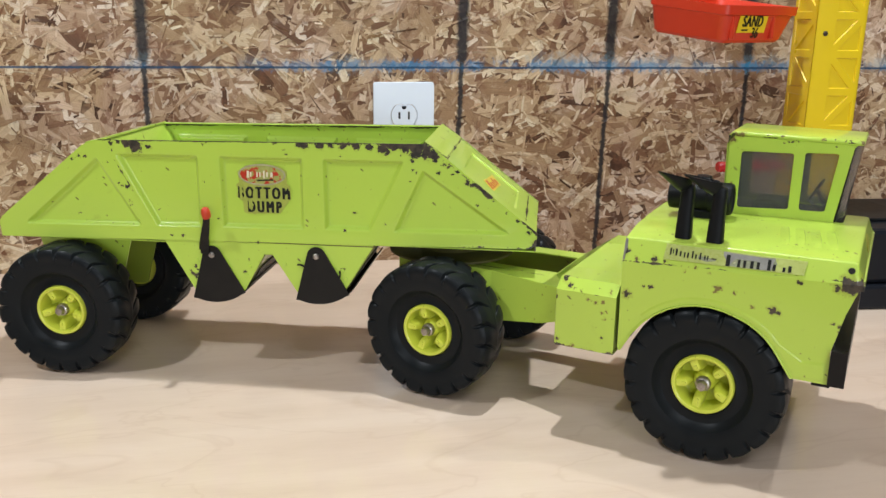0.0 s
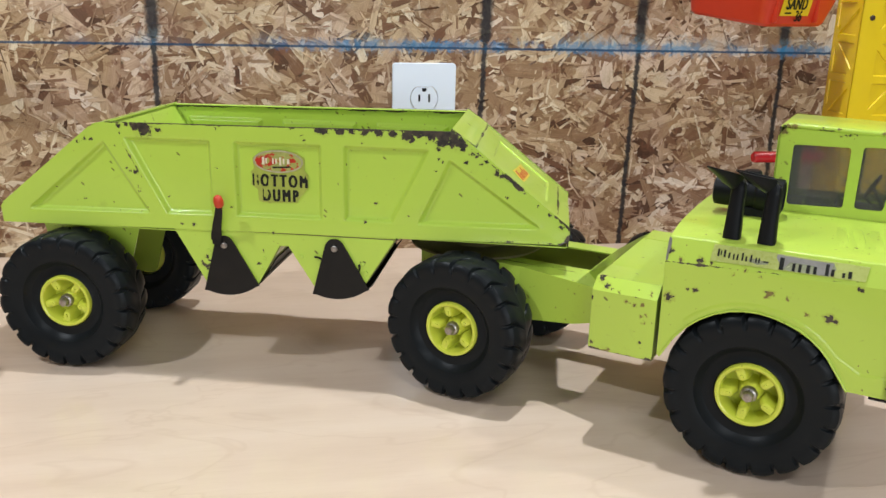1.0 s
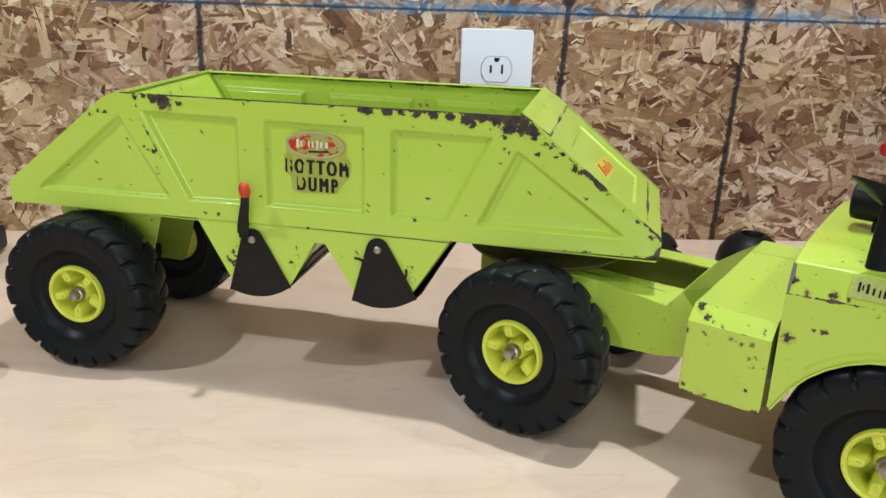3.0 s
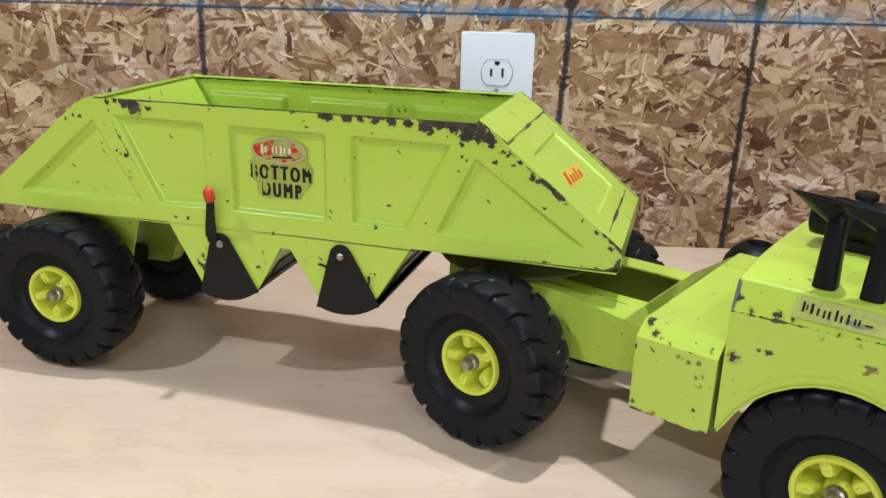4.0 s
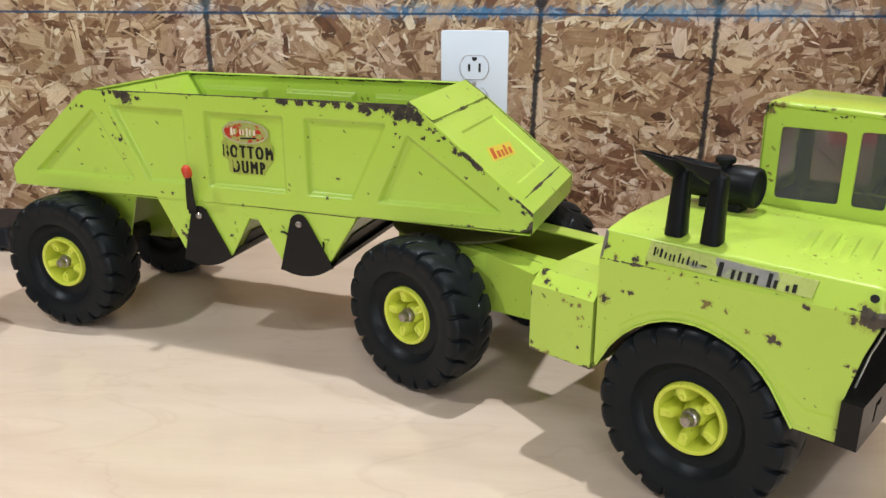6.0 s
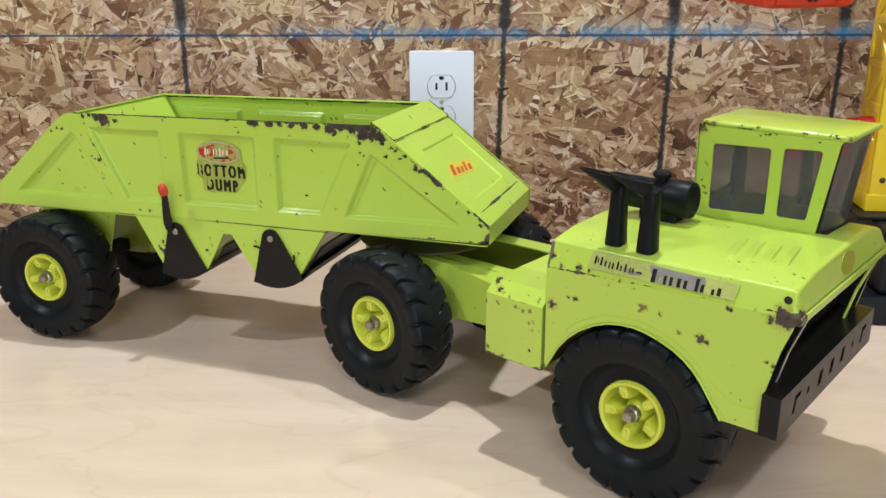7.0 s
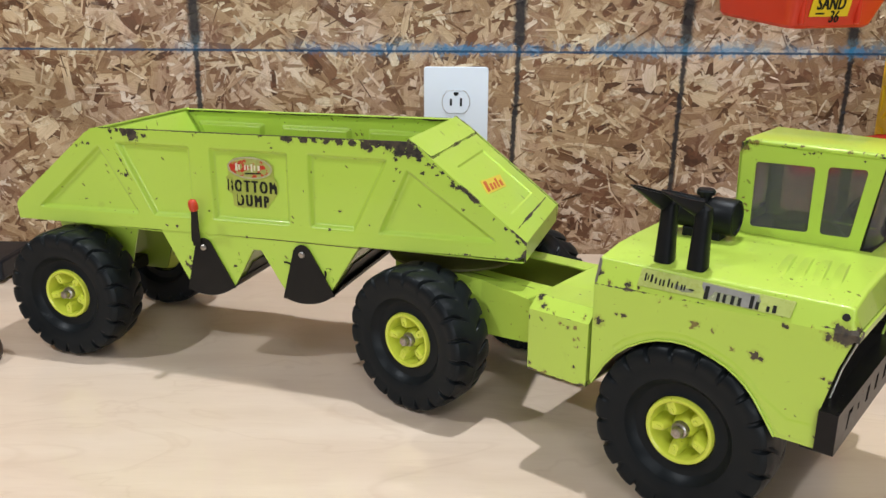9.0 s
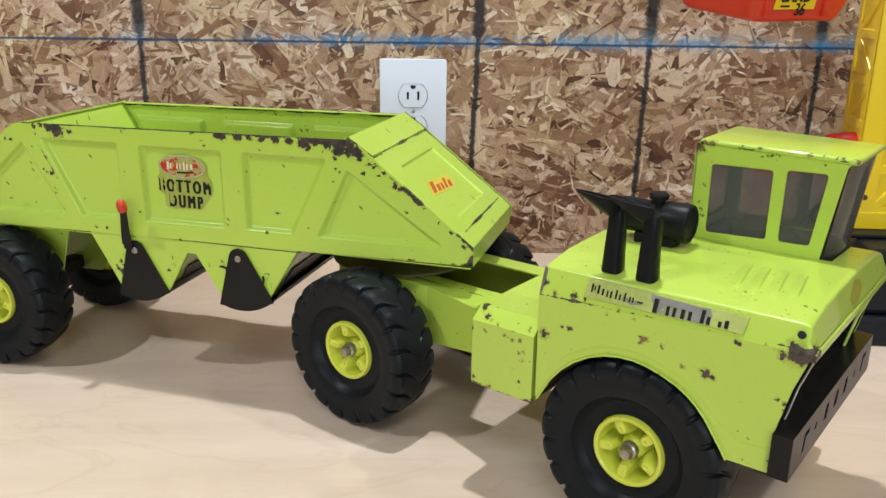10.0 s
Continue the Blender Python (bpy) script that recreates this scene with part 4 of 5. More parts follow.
for u0, w, h in ((0.1808, 0.0022, 0.0066), (0.1838, 0.0014, 0.0046), (0.1898, 0.0014, 0.0046), (0.1926, 0.0014, 0.0046), (0.1962, 0.0016, 0.0070), (0.1992, 0.0016, 0.0046), (0.2030, 0.0022, 0.0044)):
    part("badge_bar", prism([(u0, 0.1954 - h / 2), (u0 + w, 0.1954 - h / 2), (u0 + w, 0.1954 + h / 2), (u0, 0.1954 + h / 2)], lambda p, q, d: (p, sticker_y - 0.0003 - d, q), 0.0, 0.0001), CREAM, sticker)
part("badge_bar", prism([(0.1900, 0.1892), (0.2060, 0.1902), (0.2058, 0.1915), (0.1900, 0.1906)], lambda p, q, d: (p, sticker_y - 0.0003 - d, q), 0.0, 0.0001), INKBLACK, sticker)
# bare paint where slips of the sticker have come away
for tear in ([(0.1735, 0.1850), (0.1770, 0.1850), (0.1756, 0.1818), (0.1766, 0.1795), (0.1752, 0.1768), (0.1764, 0.1742), (0.1748, 0.1716), (0.1735, 0.1716)],
             [(0.1815, 0.1712), (0.1856, 0.1712), (0.1846, 0.1690), (0.1864, 0.1672), (0.1850, 0.1646), (0.1840, 0.1628), (0.1815, 0.1640)],
             [(0.1862, 0.1800), (0.1884, 0.1808), (0.1896, 0.1775), (0.1886, 0.1740), (0.1872, 0.1722), (0.1858, 0.1750)],
             [(0.2190, 0.1850), (0.2216, 0.1850), (0.2216, 0.1800), (0.2200, 0.1815)],
             [(0.1856, 0.1612), (0.1872, 0.1606), (0.1880, 0.1580), (0.1852, 0.1584)]):
    part("torn_gap", prism(tear, lambda p, q, d: (p, sticker_y - 0.0007 - d, q), 0.0, 0.0001), FOIL, sticker)
# small red mark on the nose plate
t = Vector((0.4462 - 0.3620, 0.1508 - 0.2168)).normalized()


def on_nose(s, v, lift):
    return (0.3620 + t.x * s - t.y * lift, v, 0.2168 + t.y * s + t.x * lift)


def nose_slip(p, q, lift):
    """p across the badge 0 to 1, q up it 0 to 1."""
    return on_nose(0.0560 - 0.0120 * q + 0.0050 * p - 0.0005, 0.0540 + 0.0480 * p + 0.0120 * q, lift)


badge = part("nose_badge", prism([(-0.03, -0.05), (1.03, -0.05), (1.03, 0.98), (0.30, 1.0), (-0.03, 1.05)], nose_slip, -0.0013, -0.0011), AMBER, front, "small red and amber badge")
for p0, p1, q0, q1 in ((0.06, 0.20, 0.10, 0.90), (0.28, 0.40, 0.10, 0.60), (0.46, 0.56, 0.10, 0.58), (0.62, 0.72, 0.10, 0.85), (0.80, 0.92, 0.10, 0.58)):
    part("badge_bar", prism([(p0, q0), (p1, q0), (p1, q1), (p0, q1)], nose_slip, -0.00108, -0.0009), INKRED, badge)


# ---- the tractor unit ----
tractor = thing("toy_tractor_unit", pose(0.2995, 0.5984, 0, 0, 0, -37.7), "lime green pressed-steel toy haul truck with a half cab, chipped paint", "toy truck")
SIDE0, SIDE1 = -0.0025, 0.1760
CENTRE = (SIDE0 + SIDE1) / 2
FENDERCHIPS = [(-0.0639, 0.1272, 3.8), (-0.0667, 0.1619, 2.6), (-0.057, 0.1566, 1.5), (-0.044, 0.1583, 2.2), (-0.0504, 0.1357, 1.4), (-0.0446, 0.1359, 1.6), (-0.0362, 0.1576, 1.5), (0.0052, 0.1425, 2.6), (0.003, 0.1407, 1.5), (0.017, 0.1408, 1.6),
               (0.0445, 0.1321, 3.1), (0.0482, 0.1315, 2.0), (0.0608, 0.1561, 1.7), (-0.0127, 0.157, 1.3), (-0.0209, 0.1527, 1.1), (-0.0017, 0.1542, 1.1), (0.0755, 0.1591, 1.0), (0.0850, 0.1560, 3.0), (0.0900, 0.1572, 4.6), (0.0945, 0.1578, 6.0),
               (0.0988, 0.1585, 5.0), (0.0892, 0.1622, 3.0), (0.0911, 0.1278, 2.0), (0.0905, 0.125, 1.2), (0.0846, 0.1296, 1.2), (0.0904, 0.1176, 0.9), (0.0857, 0.0909, 1.0), (0.0302, 0.1327, 1.1), (0.096, 0.1753, 1.2)]
TANKCHIPS = [(-0.1168, 0.1300, 2.6), (-0.1115, 0.1255, 2.0), (-0.1214, 0.1159, 1.6), (-0.0938, 0.117, 1.5), (-0.0883, 0.1162, 1.5), (-0.0824, 0.1172, 1.5), (-0.0825, 0.1079, 1.2), (-0.0791, 0.1093, 1.2), (-0.0805, 0.1031, 1.3), (-0.0703, 0.0765, 1.2),
             (-0.0823, 0.0864, 1.5), (-0.0771, 0.1251, 1.3), (-0.1190, 0.0790, 1.8), (-0.1060, 0.0760, 1.6)]
ROOFCHIPS = [(-0.0048, 0.245, 2.3), (-0.0089, 0.2449, 2.2), (-0.0143, 0.2415, 4.2), (-0.0166, 0.2388, 1.8), (0.0266, 0.2458, 1.1), (0.0272, 0.2407, 0.9), (0.0346, 0.2421, 1.3), (0.0384, 0.2422, 1.1), (0.031, 0.2412, 0.9),
             (0.057, 0.2453, 1.8), (0.0654, 0.2457, 1.2), (0.0731, 0.2458, 1.3), (0.0765, 0.2462, 1.0), (0.085, 0.2455, 2.2), (0.0142, 0.2463, 0.8), (-0.0083, 0.199, 1.2), (-0.0079, 0.1948, 1.2), (-0.0096, 0.2039, 1.0)]
BODYPAINT = paint("body_enamel", YELLOWLIME, (
    ((-0.068, 0.154), (0.101, 0.162), 0.0018, ((0.0, 0.9), (0.3, 1.04), (0.5, 0.88), (0.8, 0.82), (0.93, 1.2), (1.0, 1.4))),
    ((0.0862, 0.1087), (0.1006, 0.160), 0.0018, ((0.0, 0.68), (0.45, 1.05), (1.0, 1.0))),
), 1.5, spots=FENDERCHIPS, limit=0.0075)
TANKPAINT = paint("tank_enamel", YELLOWLIME, (((-0.122, 0.074), (-0.071, 0.0735), 0.0026, ((0.0, 1.1), (1.0, 1.2))), ((-0.105, 0.122), (-0.075, 0.122), 0.0012, ((0.0, 0.7), (0.6, 1.1), (1.0, 0.7)))), 1.5, spots=TANKCHIPS, limit=0.012)
ROOFPAINT = paint("cab_enamel", YELLOWLIME, (((-0.016, 0.2440), (0.085, 0.2440), 0.0020, ((0.0, 1.2), (0.06, 0.9), (0.2, 0.65), (0.35, 0.9), (0.6, 0.7), (0.8, 0.95), (1.0, 1.1))),), 0.8, spots=ROOFCHIPS, limit=0.1066)
ARCH = [(-0.0662, 0.0800), (-0.0570, 0.0968), (-0.0490, 0.1068), (-0.0402, 0.1146), (-0.0300, 0.1210), (-0.0198, 0.1252), (-0.0100, 0.1272), (0.0001, 0.1277), (0.0100, 0.1263), (0.0198, 0.1234), (0.0280, 0.1202), (0.0354, 0.1158), (0.0420, 0.1104), (0.0475, 0.1044), (0.0545, 0.0945), (0.0623, 0.0830)]


def beside(points, d):
    """A line drawn beside another, d away from it on its upper side."""
    out = []
    for i, p in enumerate(points):
        a, b = Vector(points[max(0, i - 1)]), Vector(points[min(len(points) - 1, i + 1)])
        e = (b - a).normalized()
        out.append((p[0] - e.y * d, p[1] + e.x * d))
    return out


# the arch stands a little proud of the fender, and so does the foot of the fender before the wheel
FLARE = beside(ARCH[2:], 0.0006)[:-1] + [(0.0636, 0.0838), (0.0862, 0.0840), (0.0852, 0.1000), (0.0690, 0.0985)] + beside(ARCH[2:-2], 0.0068)[::-1]
FLANK = ARCH + [(0.0873, 0.0832), (0.0862, 0.1087), (0.0926, 0.1371), (0.1002, 0.1600), (-0.0685, 0.1535), (-0.0680, 0.0810)]
part("side_panel", pressed(FLANK, lambda p, q, d: (p, SIDE0 + d, q), 0.0012, [FLARE], depth=-0.0006, slope=0.0030, round_by=0.0045), BODYPAINT, tractor, "lime fender side with chips and scratches", 60, True)
part("side_panel", pressed(FLANK, lambda p, q, d: (p, SIDE1 - d, q), 0.0012, [FLARE], depth=-0.0006, slope=0.0030, round_by=0.0045), BODYPAINT, tractor, "lime fender side with chips and scratches", 60, True)
# rolled lip round the wheel arch
for v in (SIDE0 - 0.0004, SIDE1 + 0.0004):
    part("arch_lip", sweep([(p, v, q) for p, q in ARCH], [(0.0017, 0.0016)] * len(ARCH)), BODYPAINT, tractor, smooth=60)
    inward = 1 if v < 0.05 else -1
    bm = bmesh.new()
    near, deep = [bm.verts.new((p, v + inward * 0.0008, q)) for p, q in ARCH], [bm.verts.new((p, v + inward * 0.052, q + 0.001)) for p, q in ARCH]
    for k in range(len(ARCH) - 1):
        bm.faces.new((near[k], near[k + 1], deep[k + 1], deep[k]))
    part("wheel_well", bm, GATE, tractor, "dark wheel well", 40)


def hood():
    """The crowned hood: side chamfers, top, brow and lip, in cross-sections along the truck."""
    bm = bmesh.new()

    def section(u, drop, low):
        chamfer = 0.1535 + (u + 0.0685) / 0.1687 * 0.0065 if low is None else low
        top = 0.1722 + (u + 0.0685) / 0.165 * 0.0022 - drop
        return [(SIDE0, chamfer), (0.0012, 0.45 * chamfer + 0.55 * top), (0.0042, top - 0.0006), (0.0070, top + 0.0003), (0.030, top + 0.0042), (0.060, top + 0.0055),
                (CENTRE, top + 0.0058), (0.115, top + 0.0055), (0.145, top + 0.0042), (0.1665, top + 0.0003), (0.1693, top - 0.0006), (0.1723, 0.45 * chamfer + 0.55 * top), (SIDE1, chamfer)]

    rows = []
    for u in (-0.0685, -0.030, 0.015, 0.055, 0.0930, 0.0962):
        rows.append([bm.verts.new((u, v, z)) for v, z in section(u, 0.0009 if u > 0.095 else 0, None)])
    # brow down to the lip
    foot = [bm.verts.new((0.1004, v, 0.1606 + 0.0010 * (0 if k in (0, 12) else 1))) for k, (v, z) in enumerate(section(0.0962, 0, None))]
    rows.append(foot)
    for a, b in zip(rows, rows[1:]):
        for k in range(12):
            bm.faces.new((a[k], a[k + 1], b[k + 1], b[k]))
    back = rows[0]
    low = [bm.verts.new((-0.0685, v.co.y, 0.128)) for v in back]
    for k in range(12):
        bm.faces.new((back[k], back[k + 1], low[k + 1], low[k]))
    bmesh.ops.recalc_face_normals(bm, faces=bm.faces)
    return bm


shell = part("hood", hood(), BODYPAINT, tractor, "broad lime hood with bright chamfered edge", 50)
soften = shell.modifiers.new("soft_edges", "BEVEL")
soften.width, soften.segments, soften.limit_method, soften.angle_limit = 0.0011, 3, "ANGLE", radians(14)
soften.harden_normals = True
part("brow_lip", block((0.0985, SIDE0, 0.1556), (0.1020, SIDE1, 0.1606), 0.0008), BODYPAINT, tractor)
part("mounting_hole", lathe([(0.0023, 0.0), (0.0023, 0.0007), (0.0, 0.0008)], 16, "y", m=pose(0.0925, 0.0006, 0.1690, 0, 0, 180)), DARK, tractor, "small dark rivet hole")


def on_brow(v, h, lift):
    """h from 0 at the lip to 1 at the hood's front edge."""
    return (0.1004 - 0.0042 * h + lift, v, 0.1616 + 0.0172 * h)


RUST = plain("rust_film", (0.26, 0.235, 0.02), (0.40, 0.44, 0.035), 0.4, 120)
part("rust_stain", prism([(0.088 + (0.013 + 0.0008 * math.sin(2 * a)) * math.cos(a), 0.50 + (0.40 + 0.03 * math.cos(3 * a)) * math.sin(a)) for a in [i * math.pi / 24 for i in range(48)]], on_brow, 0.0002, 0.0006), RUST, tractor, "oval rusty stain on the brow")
# louvres pressed into the hood top: a slow rise and a sharp drop
for u in (0.0385, 0.0495, 0.0605, 0.0715):
    bm = bmesh.new()
    rows = []
    crown = ((0.0070, 0.0003), (0.0300, 0.0042), (0.0600, 0.0055), (0.0868, 0.0058))
    for f, rise in ((0.0, -0.0003), (0.10, 0.0005), (0.3, 0.0011), (0.5, 0.0013), (0.7, 0.0011), (0.90, 0.0005), (1.0, -0.0003)):
        v = 0.0205 + 0.0520 * f
        z = 0.1722 + (u + 0.0685) / 0.165 * 0.0022
        for (v0, h0), (v1, h1) in zip(crown, crown[1:]):
            if v0 <= v <= v1:
                z += h0 + (h1 - h0) * (v - v0) / (v1 - v0)
        du = 0.0085 - 0.0070 * f
        rows.append([bm.verts.new((u + du + p, v, z + q)) for p, q in ((-0.0056, -0.0003), (-0.0020, 0.0001 + rise * 0.75), (0.0014, rise * 1.4), (0.0026, -0.0003))])
    for a, b in zip(rows, rows[1:]):
        for k in range(3):
            bm.faces.new((a[k], a[k + 1], b[k + 1], b[k]))
    part("louvre", bm, BODYPAINT, shell, smooth=45)


# added black sheet hides the lime inner side as if in shade
part("shade_cheek", prism([(0.0715, 0.1105), (0.0862, 0.1105), (0.0926, 0.1371), (0.0982, 0.1550), (0.0715, 0.1555)], lambda p, q, d: (p, d, q), SIDE1 - 0.0030, SIDE1 - 0.0016), GATE, tractor, "black sheet standing in for shade beside the grille")


# front: grille, pillars, bumper
def grille():
    ob = part("grille", block((0.0700, 0.004, 0.1100), (0.0712, 0.1700, 0.1590), 0.0003, 1), DARK, tractor, "black recessed grille")
    v = 0.008
    while v < 0.168:
        part("grille_bar", block((0.0714, v, 0.1105), (0.0745, v + 0.0032, 0.1588), 0.0004, 1), GATE, ob)
        v += 0.0078
    return ob


grille()
for v, dv in ((0.1570, -0.010),):
    part("grille_pillar", sweep([(0.0995, v, 0.1560), (0.0905, v + dv * 0.5, 0.1300), (0.0865, v + dv, 0.1100)], [(0.0050, 0.0020)] * 3), BODYPAINT, tractor)
part("grille_strut", sweep([(0.0990, 0.0250, 0.1560), (0.0905, 0.0200, 0.1300), (0.0868, 0.0150, 0.1100)], [(0.0014, 0.0014)] * 3), STEEL, tractor, "thin bare steel strut")
part("front_sill", block((0.0700, 0.0, 0.1085), (0.0868, 0.1735, 0.1102), 0.0004, 1), GATE, tractor)


def bumper():
    ob = part("bumper", block((0.0866, SIDE0 - 0.0038, 0.0838), (0.0950, SIDE1 + 0.0038, 0.1105), 0.0), BUMPER, tractor, "black bumper with slanted slots")
    lo, hi = SIDE0 - 0.0038, SIDE1 + 0.0038
    slots = []
    for k in range(7):
        v = 0.016 + k * 0.0225
        if k in (0, 6):
            slots.append([(v, 0.0915), (v + 0.0040, 0.0915), (v + 0.0062, 0.1000), (v + 0.0120, 0.1000), (v + 0.0130, 0.1035), (v + 0.0028, 0.1035)])
        elif k in (1, 5):
            slots.append([(v + 0.002, 0.0955), (v + 0.0060, 0.0955), (v + 0.0070, 0.1000), (v + 0.0030, 0.1000)])
        else:
            slots.append([(v, 0.0925), (v + 0.0066, 0.0925), (v + 0.0092, 0.1028), (v + 0.0026, 0.1028)])
    part("bumper_face", pressed([(lo, 0.0838), (hi, 0.0838), (hi, 0.1105), (lo, 0.1105)], lambda p, q, d: (0.0980 - d, p, q), 0.0030, holes=slots), BUMPER, ob)
    part("bumper_tab", block((0.0760, 0.0030, 0.0785), (0.0885, 0.0150, 0.0836), 0.0006), GATE, ob)
    return ob


bumper()


# half cab
def cab():
    v0, v1 = 0.1050, 0.1715
    ob = new("cab")
    ob.parent = tractor
    ob.empty_display_size = 0.02
    tagged(ob, "boxy lime half cab with smoked windows")
    side = rounded([(-0.0150, 0.1778), (0.0712, 0.1790), (0.0800, 0.2400), (0.0830, 0.2440), (-0.0110, 0.2445), (-0.0165, 0.2370)], [0.0005, 0.0005, 0.001, 0.001, 0.002, 0.004])
    win1 = rounded([(-0.0040, 0.1838), (0.0365, 0.1862), (0.0365, 0.2325), (-0.0043, 0.2312)], 0.0028)
    win2 = rounded([(0.0444, 0.1865), (0.0640, 0.1872), (0.0700, 0.2348), (0.0447, 0.2338)], 0.0028)
    for name, w in (("near", v0), ("far", v1)):
        sign = 1 if name == "near" else -1
        part("cab_side", pressed(side, lambda p, q, d: (p, w + sign * d, q), 0.0014, holes=[win1, win2]), ROOFPAINT, ob)
        insert = shrunk(side, 0.0022)
        part("side_window", prism(insert, lambda p, q, d: (p, w + sign * (0.0018 + d), q), 0.0, 0.0008), GLAZING, ob, "smoked plastic glazing insert")
    part("cab_floor", block((-0.0135, v0 + 0.003, 0.1780), (0.0700, v1 - 0.003, 0.1800), 0.0004, 1), GATE, ob, "dark cab floor")
    rear = rounded([(v0 + 0.006, 0.190), (v1 - 0.006, 0.190), (v1 - 0.006, 0.2330), (v0 + 0.006, 0.2330)], 0.003)
    part("cab_back", pressed([(v0, 0.1782), (v1, 0.1782), (v1, 0.2440), (v0, 0.2440)], lambda p, q, d: (-0.0158 + d, p, q), 0.0012, holes=[rear]), ROOFPAINT, ob)
    part("rear_window", prism(shrunk(rear, -0.003), lambda p, q, d: (-0.0142 + d, p, q), 0.0, 0.0008), GLAZING, ob, "smoked plastic rear pane")
    # wrap-round windscreen leaning out to the roof
    bm = bmesh.new()
    rows = []
    for z, du in ((0.1795, 0.0), (0.2425, 0.0082)):
        row = []
        for k in range(9):
            s = k / 8
            v = v0 + 0.0022 + (v1 - v0 - 0.0044) * s
            bulge = 0.0070 * (1 - abs(2 * s - 1) ** 3.0)
            row.append((0.0712 + du + bulge, v, z))
        rows.append(row)
    outer = [[bm.verts.new(p) for p in row] for row in rows]
    inner = [[bm.verts.new((p[0] - 0.0008, p[1], p[2])) for p in row] for row in rows]
    for a, flip in ((outer, 0), (inner, 1)):
        for k in range(8):
            f = (a[0][k], a[0][k + 1], a[1][k + 1], a[1][k])
            bm.faces.new(f[::-1] if flip else f)
    for r in (0, 1):
        for k in range(8):
            bm.faces.new((outer[r][k], outer[r][k + 1], inner[r][k + 1], inner[r][k]))
    for k in (0, 8):
        bm.faces.new((outer[0][k], outer[1][k], inner[1][k], inner[0][k]))
    part("windscreen", bm, GLAZING, ob, "smoked wrap-round windscreen", 40)
    for edge, sign in ((v0 + 0.0005, 1), (v1 - 0.0005, -1)):
        part("windscreen_gasket", sweep([(0.0722, edge + sign * 0.0012, 0.1790), (0.0762, edge + sign * 0.0012, 0.2110), (0.0802, edge + sign * 0.0012, 0.2425)], [(0.0014, 0.0016)] * 3), GATE, ob, "dark rubber gasket")
    part("windscreen_sill", block((0.0690, v0 + 0.001, 0.1778), (0.0790, v1 - 0.001, 0.1800), 0.0006), GATE, ob)
    bm = block((-0.0135, v0 - 0.0012, 0.2432), (0.0868, v1 + 0.0012, 0.2470), 0.0017, 3)
    for v in bm.verts:
        v.co.z += 0.0016 * (1 - ((v.co.y - (v0 + v1) / 2) / 0.036) ** 2) - (0.0012 if v.co.x > 0.075 else 0)
    part("cab_roof", bm, ROOFPAINT, ob, "lime roof with worn edges", 40)
    part("seat", block((0.0060, v0 + 0.018, 0.1785), (0.0300, v1 - 0.014, 0.1880), 0.003), GATE, ob, "black seat")
    part("steering_column", sweep([(0.0660, 0.138, 0.1800), (0.0540, 0.138, 0.1990)], [(0.003, 0.003)] * 2), GATE, ob)
    wheel_path = [Vector((0.0540, 0.138, 0.1990)) + Vector((0.0085 * math.sin(a) * 0.55, 0.0125 * math.cos(a), 0.0085 * math.sin(a))) for a in [k * math.pi / 10 for k in range(21)]]
    part("steering_wheel", sweep(wheel_path, [(0.0022, 0.0022)] * 21, up=(0.8, 0, -0.55)), BLACK, ob, "black steering wheel", 60)
    return ob


cab()


# exhaust horns and air cleaner on the hood
def horn(u, v, tip):
    """A tapered post that bends over into an open trough running out to a thin lip."""
    end = Vector(tip)
    path = [(u, v, 0.1740), (u + 0.0002, v, 0.1900), (u + 0.0006, v, 0.2030), (u + 0.0008, v, 0.2090), (u + 0.0006, v - 0.0002, 0.2140), (u - 0.0010, v - 0.0008, 0.2172)]
    bm = sweep(path, [(0.0134, 0.0128), (0.0120, 0.0114), (0.0112, 0.0104), (0.0112, 0.0104), (0.0104, 0.0100), (0.0040, 0.0040)])
    a = Vector((u + 0.0004, v + 0.0004, 0.2198))
    way = end - a
    side = way.cross(Vector((0, 0, 1))).normalized()
    down = way.cross(side).normalized()
    if down.z > 0:
        down = -down
    rings = []
    for f, wide, deep in ((0.0, 0.0092, 0.0110), (0.14, 0.0122, 0.0112), (0.38, 0.0146, 0.0088), (0.65, 0.0146, 0.0052), (0.86, 0.0116, 0.0026), (1.0, 0.0044, 0.0010)):
        c = a + way * f
        arc = [math.pi * k / 8 for k in range(9)]
        outer = [c + side * (wide / 2 * math.cos(q)) + down * (deep * math.sin(q) ** 0.7) for q in arc]
        inner = [c + side * (wide * 0.40 * math.cos(q)) + down * (max(0.0004, deep * 0.32 if f > 0.1 else 0.0006) * math.sin(q) ** 0.7) for q in reversed(arc)]
        rings.append([bm.verts.new(p) for p in outer + inner])
    n = len(rings[0])
    for p, q in zip(rings, rings[1:]):
        for k in range(n):
            bm.faces.new((p[k], p[(k + 1) % n], q[(k + 1) % n], q[k]))
    bm.faces.new(rings[0])
    bm.faces.new(rings[-1])
    return part("exhaust_horn", bm, BLACK, tractor, "black plastic exhaust horn", 40)


